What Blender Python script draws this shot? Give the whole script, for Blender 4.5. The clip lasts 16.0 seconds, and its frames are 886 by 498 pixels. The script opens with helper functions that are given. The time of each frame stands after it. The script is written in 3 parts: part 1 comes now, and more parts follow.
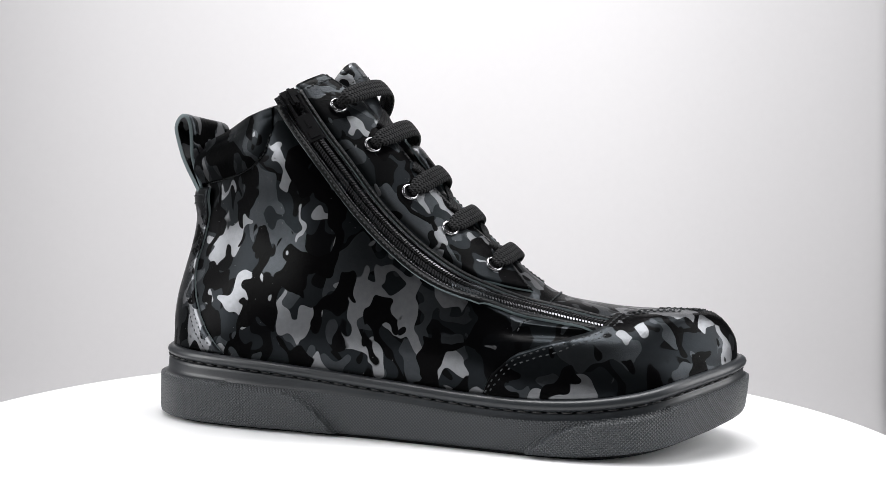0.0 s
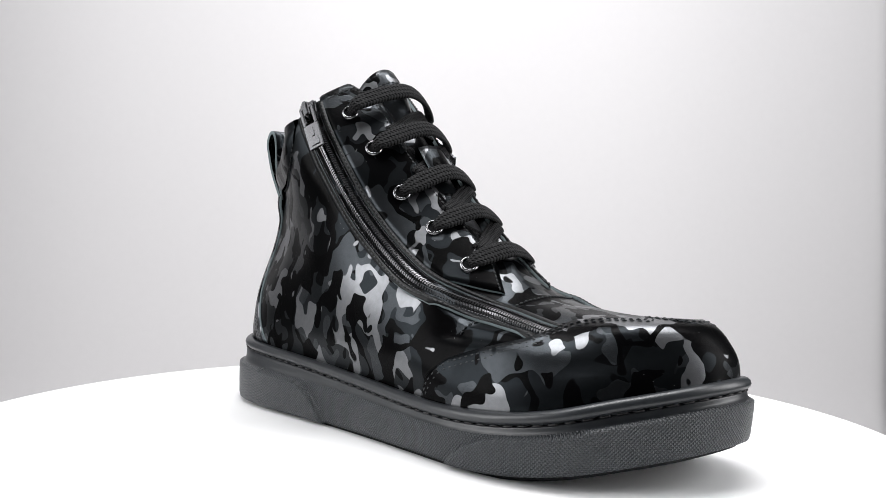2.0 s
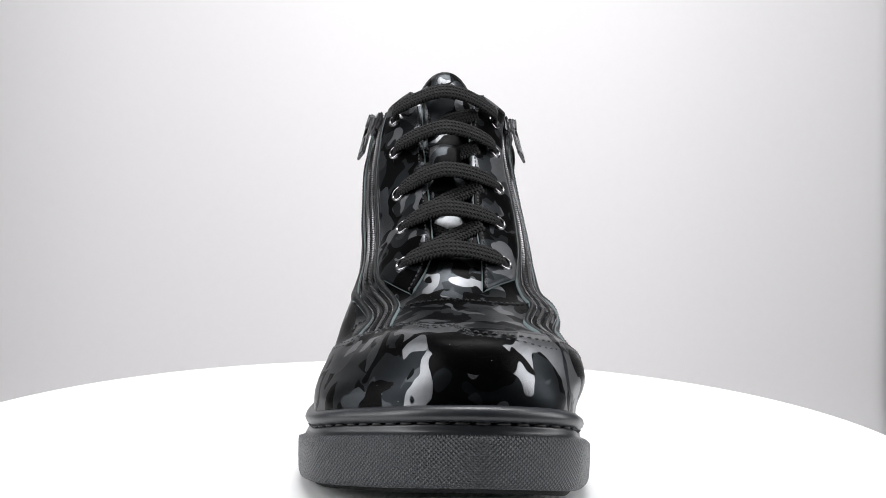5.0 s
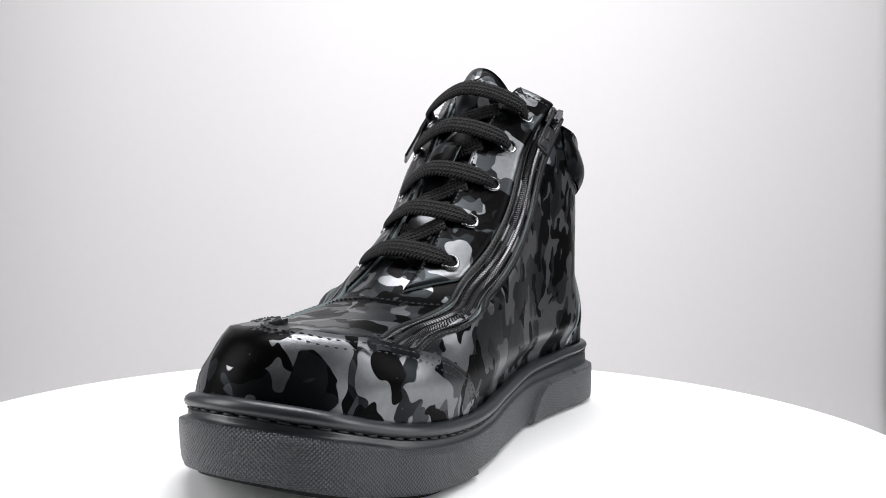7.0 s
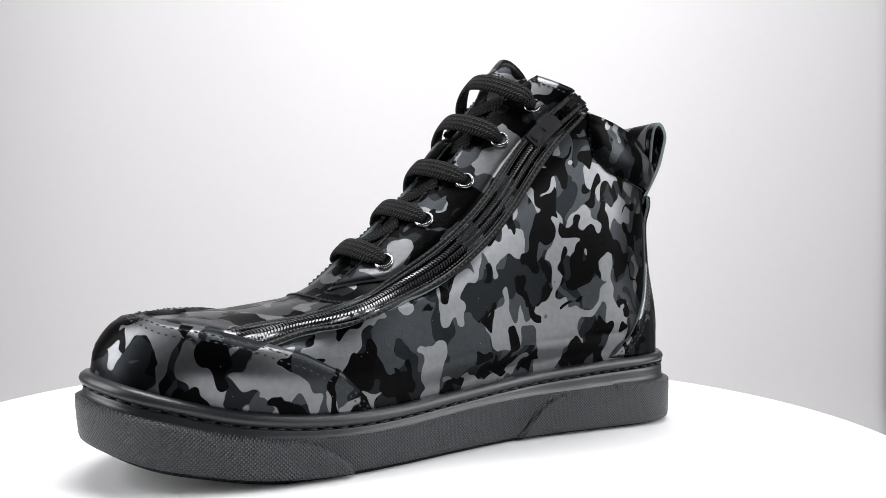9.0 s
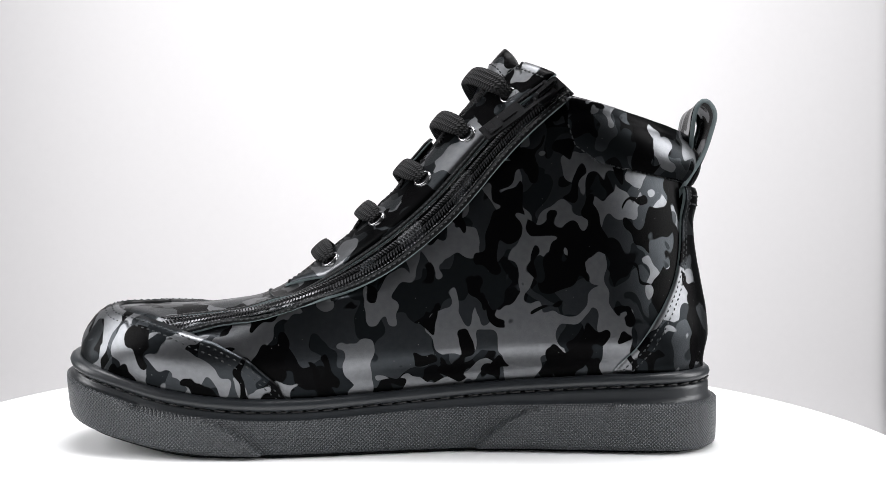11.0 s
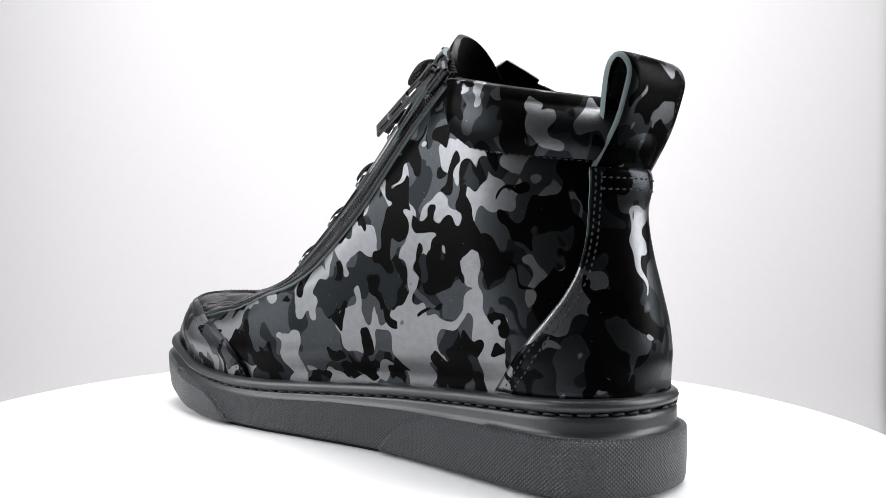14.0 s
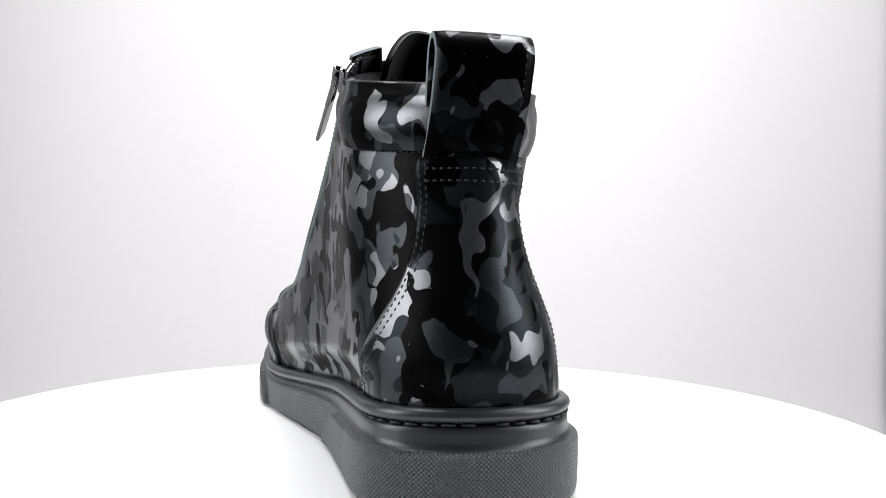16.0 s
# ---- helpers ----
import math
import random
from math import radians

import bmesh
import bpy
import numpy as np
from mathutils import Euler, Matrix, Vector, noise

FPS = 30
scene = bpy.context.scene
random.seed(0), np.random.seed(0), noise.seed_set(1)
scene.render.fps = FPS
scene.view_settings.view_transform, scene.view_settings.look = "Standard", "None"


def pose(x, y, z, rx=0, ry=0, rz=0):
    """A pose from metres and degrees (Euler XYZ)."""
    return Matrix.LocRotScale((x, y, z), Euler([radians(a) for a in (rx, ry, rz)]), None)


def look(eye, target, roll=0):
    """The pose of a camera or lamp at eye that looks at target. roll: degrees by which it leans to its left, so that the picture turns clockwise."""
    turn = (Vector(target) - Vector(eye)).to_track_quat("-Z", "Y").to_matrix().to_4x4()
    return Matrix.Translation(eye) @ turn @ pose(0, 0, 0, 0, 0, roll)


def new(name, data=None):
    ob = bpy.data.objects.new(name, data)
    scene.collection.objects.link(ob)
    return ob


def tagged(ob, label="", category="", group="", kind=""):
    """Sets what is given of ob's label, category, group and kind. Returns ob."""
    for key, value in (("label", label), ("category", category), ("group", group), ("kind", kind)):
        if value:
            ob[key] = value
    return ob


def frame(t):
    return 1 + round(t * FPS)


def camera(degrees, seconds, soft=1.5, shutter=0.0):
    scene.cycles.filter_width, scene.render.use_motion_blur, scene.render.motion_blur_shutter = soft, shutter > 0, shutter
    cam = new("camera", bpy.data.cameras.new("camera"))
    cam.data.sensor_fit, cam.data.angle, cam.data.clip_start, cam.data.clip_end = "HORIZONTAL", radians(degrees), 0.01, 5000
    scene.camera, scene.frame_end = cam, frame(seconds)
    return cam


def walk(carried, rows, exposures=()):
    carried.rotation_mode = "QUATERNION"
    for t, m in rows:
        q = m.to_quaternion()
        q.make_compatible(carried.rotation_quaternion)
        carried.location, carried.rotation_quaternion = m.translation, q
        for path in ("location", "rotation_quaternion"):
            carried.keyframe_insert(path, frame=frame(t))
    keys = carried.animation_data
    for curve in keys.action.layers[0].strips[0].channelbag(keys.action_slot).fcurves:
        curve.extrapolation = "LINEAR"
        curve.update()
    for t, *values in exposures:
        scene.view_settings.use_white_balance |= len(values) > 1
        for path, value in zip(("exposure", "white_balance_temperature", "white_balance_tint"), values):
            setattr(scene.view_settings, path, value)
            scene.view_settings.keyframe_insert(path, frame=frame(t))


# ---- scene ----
from mathutils.bvhtree import BVHTree

# ---------------------------------------------------------------- camera
D = 0.368                      # from the lens to the turntable's axis
U = 0.00092                    # metres for one design unit of the boot
PAN, TILT = radians(1.808), radians(0.033)
EYE = Vector((0, -D, 0.2226 * D))
AHEAD = Vector((math.sin(PAN) * math.cos(TILT), math.cos(PAN) * math.cos(TILT), math.sin(TILT)))
cam = camera(58.26, 16.0, soft=0.5)
HOLD = look(EYE, EYE + AHEAD, 0.973)
walk(cam, [(0.0, HOLD), (16.0, HOLD)],
     exposures=[(0.0, 0.0), (4.0, 0.0), (9.0, 0.05), (11.5, 0.27), (13.0, 0.28), (16.0, 0.24)])

# ---------------------------------------------------------------- light
world = bpy.data.worlds.new("studio_dark")
scene.world = world
world.use_nodes = True
world.node_tree.nodes["Background"].inputs[0].default_value = (1, 1, 1, 1)
world.node_tree.nodes["Background"].inputs[1].default_value = 0.05


def softbox_lamp(name, eye, target, sx, sy, watts, colour=(0.985, 0.985, 1.0)):
    data = bpy.data.lights.new(name, "AREA")
    data.shape, data.size, data.size_y, data.energy, data.color = "RECTANGLE", sx, sy, watts, colour
    ob = new(name, data)
    ob.matrix_basis = look(eye, target)
    return ob


softbox_lamp("softbox_lamp_west", (-1.02, -0.2, 0.5), (0, 0, 0.08), 0.55, 0.95, 11.3)
softbox_lamp("softbox_lamp_east", (1.02, -0.2, 0.5), (0, 0, 0.08), 0.55, 0.95, 11.3)
softbox_lamp("softbox_lamp_top", (0.0, 0.15, 1.35), (0, 0.05, 0), 0.75, 0.6, 8.5)
softbox_lamp("backdrop_lamp", (0.15, 0.2, 1.6), (0.2, 1.45, -0.45), 1.7, 0.4, 30)


# ---------------------------------------------------------------- materials
class Mat:
    """A node material being built."""

    def __init__(self, name):
        self.m = bpy.data.materials.new(name)
        self.m.use_nodes = True
        self.t = self.m.node_tree
        self.b = self.t.nodes["Principled BSDF"]

    def node(self, kind, **kw):
        n = self.t.nodes.new(kind)
        for k, v in kw.items():
            if k == "operation":
                n.operation = v
            elif k == "feature":
                n.feature = v
            elif k == "data_type":
                n.data_type = v
            elif k == "blend_type":
                n.blend_type = v
            elif k == "interpolation_type":
                n.interpolation_type = v
            else:
                n.inputs[k].default_value = v
        return n

    def link(self, a, b):
        self.t.links.new(a, b)

    def math(self, op, a, b=0.0, c=0.0):
        n = self.node("ShaderNodeMath", operation=op)
        for i, x in enumerate((a, b, c)):
            if isinstance(x, (int, float)):
                n.inputs[i].default_value = x
            else:
                self.link(x, n.inputs[i])
        return n.outputs[0]

    def vmath(self, op, a, b):
        n = self.node("ShaderNodeVectorMath", operation=op)
        for i, x in enumerate((a, b)):
            if isinstance(x, tuple):
                n.inputs[i].default_value = x
            else:
                self.link(x, n.inputs[i])
        return n.outputs[0]

    def noise(self, vec, scale, detail=2.0, rough=0.5, distort=0.0):
        n = self.node("ShaderNodeTexNoise", Scale=scale, Detail=detail, Roughness=rough, Distortion=distort)
        self.link(vec, n.inputs["Vector"])
        return n.outputs[0]

    def step(self, x, edge, soft):
        n = self.node("ShaderNodeMapRange")
        n.inputs["From Min"].default_value, n.inputs["From Max"].default_value = edge - soft, edge + soft
        self.link(x, n.inputs["Value"])
        return n.outputs[0]

    def mixf(self, f, a, b):
        n = self.node("ShaderNodeMix", data_type="FLOAT")
        for sock, x in ((n.inputs[0], f), (n.inputs[2], a), (n.inputs[3], b)):
            if isinstance(x, (int, float)):
                sock.default_value = x
            else:
                self.link(x, sock)
        return n.outputs[0]

    def mixc(self, f, a, b):
        n = self.node("ShaderNodeMix", data_type="RGBA")
        for sock, x in ((n.inputs[0], f), (n.inputs[6], a), (n.inputs[7], b)):
            if isinstance(x, (int, float)):
                sock.default_value = x
            elif isinstance(x, tuple):
                sock.default_value = (*x, 1)
            else:
                self.link(x, sock)
        return n.outputs[2]

    def bump(self, height, strength, distance, normal=None):
        n = self.node("ShaderNodeBump", Strength=strength, Distance=distance)
        self.link(height, n.inputs["Height"])
        if normal is not None:
            self.link(normal, n.inputs["Normal"])
        return n.outputs[0]

    def set(self, **kw):
        for k, v in kw.items():
            sock = self.b.inputs[k.replace("_", " ")]
            if isinstance(v, (int, float)):
                sock.default_value = v
            elif isinstance(v, tuple):
                sock.default_value = (*v, 1)
            else:
                self.link(v, sock)
        return self


def plain(name, colour, rough, metal=0.0, spec=0.5, grain=0.0, grain_scale=900.0, vary=0.15):
    m = Mat(name)
    pos = m.node("ShaderNodeTexCoord").outputs["Object"]
    n = m.noise(pos, 60.0, 3.0)
    dark = tuple(c * (1 - vary) for c in colour)
    light = tuple(min(1, c * (1 + vary)) for c in colour)
    m.set(Base_Color=m.mixc(n, dark, light), Roughness=m.mixf(n, rough * 0.9, min(1, rough * 1.1)), Metallic=metal)
    m.b.inputs["Specular IOR Level"].default_value = spec
    if grain:
        m.set(Normal=m.bump(m.noise(pos, grain_scale, 3.0), grain, 0.0004))
    return m.m


def camouflage(name):
    """Black leather printed with a tonal camouflage: matt and satin patches with hard curved edges."""
    m = Mat(name)
    pos = m.node("ShaderNodeTexCoord").outputs["Object"]
    rnd = m.node("ShaderNodeObjectInfo").outputs["Random"]
    comb = m.node("ShaderNodeCombineXYZ")
    for i, k in enumerate((3.1, 7.7, 5.3)):
        m.link(m.math("MULTIPLY", rnd, k), comb.inputs[i])
    p = m.vmath("ADD", pos, comb.outputs[0])
    q = m.vmath("MULTIPLY", p, (1.0, 1.0, 0.82))

    sep = m.node("ShaderNodeSeparateXYZ")
    m.link(pos, sep.inputs[0])

    def patch(shift, scale, edge, lean=0.0):
        v = m.vmath("ADD", q, shift)
        wob = m.node("ShaderNodeTexNoise", Scale=scale * 2.1, Detail=0.0)
        m.link(v, wob.inputs["Vector"])
        off = m.node("ShaderNodeVectorMath", operation="SCALE", Scale=0.62 / scale)
        m.link(wob.outputs["Color"], off.inputs[0])
        field = m.noise(m.vmath("ADD", v, off.outputs[0]), scale, 0.35, 0.45, 0.85)
        return m.step(m.math("ADD", field, m.math("MULTIPLY", sep.outputs[1], lean)), edge, 0.005)

    mid = patch((0.0, 0.0, 0.0), 58.0, 0.46)
    light = patch((1.3, 0.4, 2.2), 60.0, 0.606, 1.35)
    soft = patch((4.3, 1.4, 0.7), 60.0, 0.556, 0.8)
    black = patch((2.6, 3.1, 1.2), 62.0, 0.568)
    fine = m.noise(p, 420.0, 3.0)
    col = m.mixc(mid, (0.0016, 0.0018, 0.0021), (0.0115, 0.0137, 0.0155))
    col = m.mixc(soft, col, (0.038, 0.042, 0.046))
    col = m.mixc(light, col, (0.185, 0.190, 0.199))
    col = m.mixc(black, col, (0.0013, 0.0013, 0.0015))
    col = m.mixc(m.math("MULTIPLY", fine, 0.3), col, (0.0012, 0.0012, 0.0014))
    speck = m.node("ShaderNodeTexVoronoi", Scale=330.0)
    m.link(p, speck.inputs["Vector"])
    dust = m.math("MULTIPLY", m.step(m.math("SUBTRACT", 1.0, speck.outputs["Distance"]), 0.945, 0.01), m.step(m.noise(p, 40.0, 1.0), 0.55, 0.03))
    col = m.mixc(dust, col, (0.16, 0.16, 0.16))
    rough = m.mixf(mid, 0.34, 0.36)
    rough = m.mixf(soft, rough, 0.37)
    rough = m.mixf(light, rough, 0.37)
    rough = m.mixf(black, rough, 0.30)
    metal = m.mixf(soft, m.mixf(mid, 0.0, 0.8), 1.0)
    metal = m.mixf(black, m.mixf(light, metal, 0.97), 0.0)
    m.set(Metallic=metal)
    m.b.inputs["IOR"].default_value = 1.28
    spec = m.mixf(mid, 0.07, 0.16)
    spec = m.mixf(black, m.mixf(light, spec, 0.45), 0.06)
    m.set(Base_Color=col, Roughness=rough)
    m.link(spec, m.b.inputs["Specular IOR Level"])
    vor = m.node("ShaderNodeTexVoronoi", Scale=2500.0)
    m.link(p, vor.inputs["Vector"])
    pebble = m.math("MULTIPLY", m.math("SUBTRACT", 1.0, m.math("POWER", vor.outputs["Distance"], 2.0)), m.mixf(m.math("MAXIMUM", light, soft), 0.3, 1.0))
    n1 = m.bump(pebble, 0.3, 0.00013)
    n2 = m.bump(m.noise(p, 70.0, 2.0, 0.5), 0.05, 0.0012, n1)
    worn_glint = m.step(m.noise(p, 26.0, 1.0), 0.60, 0.08)
    crease = m.noise(m.vmath("MULTIPLY", p, (1.0, 1.0, 2.6)), 240.0, 2.0, 0.5, 1.2)
    n2 = m.bump(m.math("MULTIPLY", worn_glint, crease), 0.16, 0.0006, n2)
    m.set(Normal=n2)
    return m.m


def rubber_wall(name):
    """Dark grey rubber with a fine lattice of raised points."""
    m = Mat(name)
    uv = m.node("ShaderNodeTexCoord").outputs["UV"]
    sep = m.node("ShaderNodeSeparateXYZ")
    m.link(uv, sep.inputs[0])
    k = math.pi / 0.00145
    a = m.math("ADD", sep.outputs[0], sep.outputs[1])
    b = m.math("SUBTRACT", sep.outputs[0], sep.outputs[1])
    dots = m.math("MULTIPLY", m.math("SINE", m.math("MULTIPLY", a, k)), m.math("SINE", m.math("MULTIPLY", b, k)))
    dots = m.math("ABSOLUTE", dots)
    pos = m.node("ShaderNodeTexCoord").outputs["Object"]
    dirt = m.noise(pos, 70.0, 4.0, 0.6)
    # highlight on each raised point, painted into the colour as lighter tips
    worn_glint = m.math("MULTIPLY", m.math("POWER", dots, 4.0), 0.5)
    col = m.mixc(dirt, (0.0155, 0.018, 0.0207), (0.025, 0.0288, 0.033))
    col = m.mixc(worn_glint, col, (0.11, 0.12, 0.132))
    m.set(Base_Color=col, Roughness=m.mixf(dirt, 0.36, 0.5), Normal=m.bump(dots, 0.8, 0.00045))
    return m.m


def woven(name, colour, k_along, k_across, rough=0.75):
    """Braided textile; u runs along the band in metres, v across it."""
    m = Mat(name)
    uv = m.node("ShaderNodeTexCoord").outputs["UV"]
    sep = m.node("ShaderNodeSeparateXYZ")
    m.link(uv, sep.inputs[0])
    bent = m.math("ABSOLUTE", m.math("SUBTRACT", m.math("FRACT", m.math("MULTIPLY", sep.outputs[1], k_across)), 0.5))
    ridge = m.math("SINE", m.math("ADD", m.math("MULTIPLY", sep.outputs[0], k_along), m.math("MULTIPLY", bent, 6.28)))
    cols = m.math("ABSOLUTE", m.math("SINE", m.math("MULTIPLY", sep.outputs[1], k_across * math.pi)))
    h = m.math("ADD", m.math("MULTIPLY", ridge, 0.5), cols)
    # groove shade is put into the colour too: low threads drop to 35%
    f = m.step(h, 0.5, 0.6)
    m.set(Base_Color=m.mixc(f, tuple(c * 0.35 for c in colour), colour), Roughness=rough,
          Normal=m.bump(h, 0.9, 0.0006))
    m.b.inputs["Specular IOR Level"].default_value = 0.15
    return m.m


CAMO = camouflage("camouflage_leather")
CUT_EDGE = plain("raw_leather_edge", (0.125, 0.16, 0.166), 0.75, grain=0.5, grain_scale=1500)
LINING = plain("black_textile_lining", (0.012, 0.012, 0.013), 0.95, spec=0.2, grain=0.8, grain_scale=2500)
RUBBER = plain("smooth_dark_rubber", (0.017, 0.0195, 0.0225), 0.38, grain=0.15, grain_scale=700)
LEATHER_BLACK = plain("plain_black_leather", (0.0035, 0.0040, 0.0044), 0.42, spec=0.18, grain=0.3, grain_scale=1100)
# dark tread rubber, taken near black to paint in shade under the sole
TREAD = plain("black_tread_rubber", (0.006, 0.0065, 0.007), 0.7, spec=0.2, grain=0.3, grain_scale=700)
RUBBER_WALL = rubber_wall("textured_dark_rubber")
THREAD = plain("dark_waxed_thread", (0.022, 0.025, 0.027), 0.6, spec=0.4)
WELT_THREAD = plain("black_welt_thread", (0.005, 0.005, 0.0055), 0.6)
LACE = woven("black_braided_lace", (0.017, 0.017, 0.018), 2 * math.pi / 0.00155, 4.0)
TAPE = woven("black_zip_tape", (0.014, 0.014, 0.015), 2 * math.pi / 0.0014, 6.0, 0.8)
NICKEL = plain("dark_nickel", (0.30, 0.30, 0.31), 0.24, metal=1.0, vary=0.05)
TOOTH = plain("black_moulded_teeth", (0.085, 0.085, 0.089), 0.26, metal=0.7)
GUNMETAL = plain("black_nickel", (0.09, 0.09, 0.094), 0.27, metal=1.0, vary=0.05)
WHITE_TOP = plain("white_matt_laminate", (0.86, 0.86, 0.86), 0.55, vary=0.01)
PAPER = plain("white_paper_backdrop", (0.81, 0.795, 0.80), 0.9, vary=0.015, spec=0.2)
ROOM_PAINT = plain("grey_wall_paint", (0.16, 0.16, 0.163), 0.9, vary=0.02)
FLOOR_GREY = plain("dark_floor", (0.09, 0.088, 0.086), 0.6, vary=0.1)


# ---------------------------------------------------------------- mesh helpers
def mesh_object(name, verts, faces, mats, parent=None, scale=U, uvs=None, idx=None, smooth=True, label="", wrap=0.0):
    """One mesh object; uvs one per vertex, idx the material of each face."""
    me = bpy.data.meshes.new(name)
    me.from_pydata([tuple(float(c) * scale for c in v) for v in verts], [], [tuple(f) for f in faces])
    for m in (mats if isinstance(mats, (list, tuple)) else [mats]):
        me.materials.append(m)
    if idx is not None:
        me.polygons.foreach_set("material_index", list(idx))
    if uvs is not None:
        layer = me.uv_layers.new(name="UVMap")
        loop_v = np.empty(len(me.loops), dtype=np.int32)
        me.loops.foreach_get("vertex_index", loop_v)
        flat = np.asarray(uvs, dtype=np.float32)[loop_v]
        if wrap:
            start = np.empty(len(me.polygons), dtype=np.int32)
            count = np.empty(len(me.polygons), dtype=np.int32)
            me.polygons.foreach_get("loop_start", start)
            me.polygons.foreach_get("loop_total", count)
            for a, c in zip(start, count):
                if c == 4 and np.ptp(flat[a:a + c, 0]) > wrap / 2:
                    part_u = flat[a:a + c, 0]
                    part_u[part_u < wrap / 2] += wrap
        layer.data.foreach_set("uv", flat.ravel())
    me.polygons.foreach_set("use_smooth", [smooth] * len(me.polygons))
    me.update()
    ob = new(name, me)
    if parent is not None:
        ob.parent = parent
    if label:
        ob["label"] = label
    return ob


def part(name, bm, material, parent, label="", smooth=False):
    me = bpy.data.meshes.new(name)
    bm.to_mesh(me)
    bm.free()
    me.materials.append(material)
    me.polygons.foreach_set("use_smooth", [smooth] * len(me.polygons))
    ob = new(name, me)
    ob.parent = parent
    if label:
        ob["label"] = label
    return ob


def spline(pts, n, closed=False):
    """Catmull-Rom through pts, resampled evenly to n points."""
    p = np.array(pts, float)
    if closed:
        q = np.vstack([p[-1], p, p[0], p[1]])
    else:
        q = np.vstack([2 * p[0] - p[1], p, 2 * p[-1] - p[-2]])
    out = []
    for i in range(1, len(q) - 2):
        t = np.linspace(0, 1, 24, endpoint=False)[:, None]
        a, b, c, d = q[i - 1], q[i], q[i + 1], q[i + 2]
        out.append(0.5 * (2 * b + (c - a) * t + (2 * a - 5 * b + 4 * c - d) * t ** 2 + (3 * b - a - 3 * c + d) * t ** 3))
    out = np.vstack(out + ([p[:1]] if closed else [p[-1:]]))
    s = np.concatenate([[0], np.cumsum(np.linalg.norm(np.diff(out, axis=0), axis=1))])
    want = np.linspace(0, s[-1], n + 1)[:-1] if closed else np.linspace(0, s[-1], n)
    return np.stack([np.interp(want, s, out[:, k]) for k in range(p.shape[1])], -1)


def table(x, xs, ys):
    return float(np.interp(x, xs, ys))


def curve(x, xs, ys):
    """Smooth curve through the points of a table."""
    if x <= xs[0]:
        return float(ys[0])
    if x >= xs[-1]:
        return float(ys[-1])
    i = int(np.searchsorted(xs, x)) - 1

    def slope(k):
        a, b = max(0, k - 1), min(len(xs) - 1, k + 1)
        return (ys[b] - ys[a]) / (xs[b] - xs[a])

    h = xs[i + 1] - xs[i]
    t = (x - xs[i]) / h
    return float((2 * t ** 3 - 3 * t ** 2 + 1) * ys[i] + (t ** 3 - 2 * t ** 2 + t) * h * slope(i)
                 + (3 * t ** 2 - 2 * t ** 3) * ys[i + 1] + (t ** 3 - t ** 2) * h * slope(i + 1))


def smoothstep(x, a, b):
    t = min(1.0, max(0.0, (x - a) / (b - a)))
    return t * t * (3 - 2 * t)


def grid_faces(rows, cols, closed=False, flip=False):
    f = []
    for i in range(rows - 1):
        for j in range(cols if closed else cols - 1):
            k = (j + 1) % cols
            q = (i * cols + j, i * cols + k, (i + 1) * cols + k, (i + 1) * cols + j)
            f.append(q[::-1] if flip else q)
    return f


def slab(name, grid, normals, thick, mats, parent, label="", sink=0.6, round_edge=0.5):
    """A sheet of leather: a grid of points on a surface, raised by thick, with its cut edge in the second material."""
    g, nn = np.array(grid, float), np.array(normals, float)
    r, c = g.shape[:2]
    top = g + nn * thick
    low = g - nn * sink
    # the outermost band of the top rolls down a little
    for e in (0, -1):
        top[e, :] -= nn[e, :] * round_edge
        top[:, e] -= nn[:, e] * round_edge
    verts = np.vstack([top.reshape(-1, 3), low.reshape(-1, 3)])
    n = r * c
    faces = grid_faces(r, c)
    mid = (r // 2) * c + c // 2
    e1 = top.reshape(-1, 3)[mid + (1 if c // 2 + 1 < c else -1)] - top.reshape(-1, 3)[mid]
    e2 = top.reshape(-1, 3)[mid + (c if r // 2 + 1 < r else -c)] - top.reshape(-1, 3)[mid]
    if c // 2 + 1 >= c:
        e1 = -e1
    if r // 2 + 1 >= r:
        e2 = -e2
    flip = np.dot(np.cross(e1, e2), nn[r // 2, c // 2]) < 0
    if flip:
        faces = [f[::-1] for f in faces]
    idx = [0] * len(faces)
    ring = [j for j in range(c)] + [i * c + c - 1 for i in range(1, r)] + [(r - 1) * c + j for j in range(c - 2, -1, -1)] + [i * c for i in range(r - 2, 0, -1)]
    for k in range(len(ring)):
        p, q = ring[k], ring[(k + 1) % len(ring)]
        f = (q, p, p + n, q + n)
        faces.append(f[::-1] if flip else f)
        idx.append(1)
    return mesh_object(name, verts, faces, mats, parent, idx=idx, label=label)


def tube(path, radius, sides=8, closed=False, squash=1.0, ups=None):
    """Vertices and faces of a tube along a path; squash flattens it across ups."""
    p = np.array(path, float)
    n = len(p)
    tan = np.roll(p, -1, 0) - np.roll(p, 1, 0) if closed else np.gradient(p, axis=0)
    tan /= np.linalg.norm(tan, axis=1)[:, None] + 1e-9
    verts = []
    for i in range(n):
        up = np.array(ups[i] if ups is not None else (0, 0, 1), float)
        side = np.cross(tan[i], up)
        side /= np.linalg.norm(side) + 1e-9
        up = np.cross(side, tan[i])
        rad = radius[i] if hasattr(radius, "__len__") else radius
        for k in range(sides):
            a = 2 * math.pi * k / sides
            verts.append(p[i] + side * rad * math.cos(a) + up * rad * squash * math.sin(a))
    faces = []
    for i in range(n if closed else n - 1):
        for k in range(sides):
            a, b = i * sides + k, i * sides + (k + 1) % sides
            j = (i + 1) % n
            faces.append((a, b, j * sides + (k + 1) % sides, j * sides + k))
    if not closed:
        faces.append(tuple(range(sides))[::-1])
        faces.append(tuple((n - 1) * sides + k for k in range(sides)))
    return verts, faces


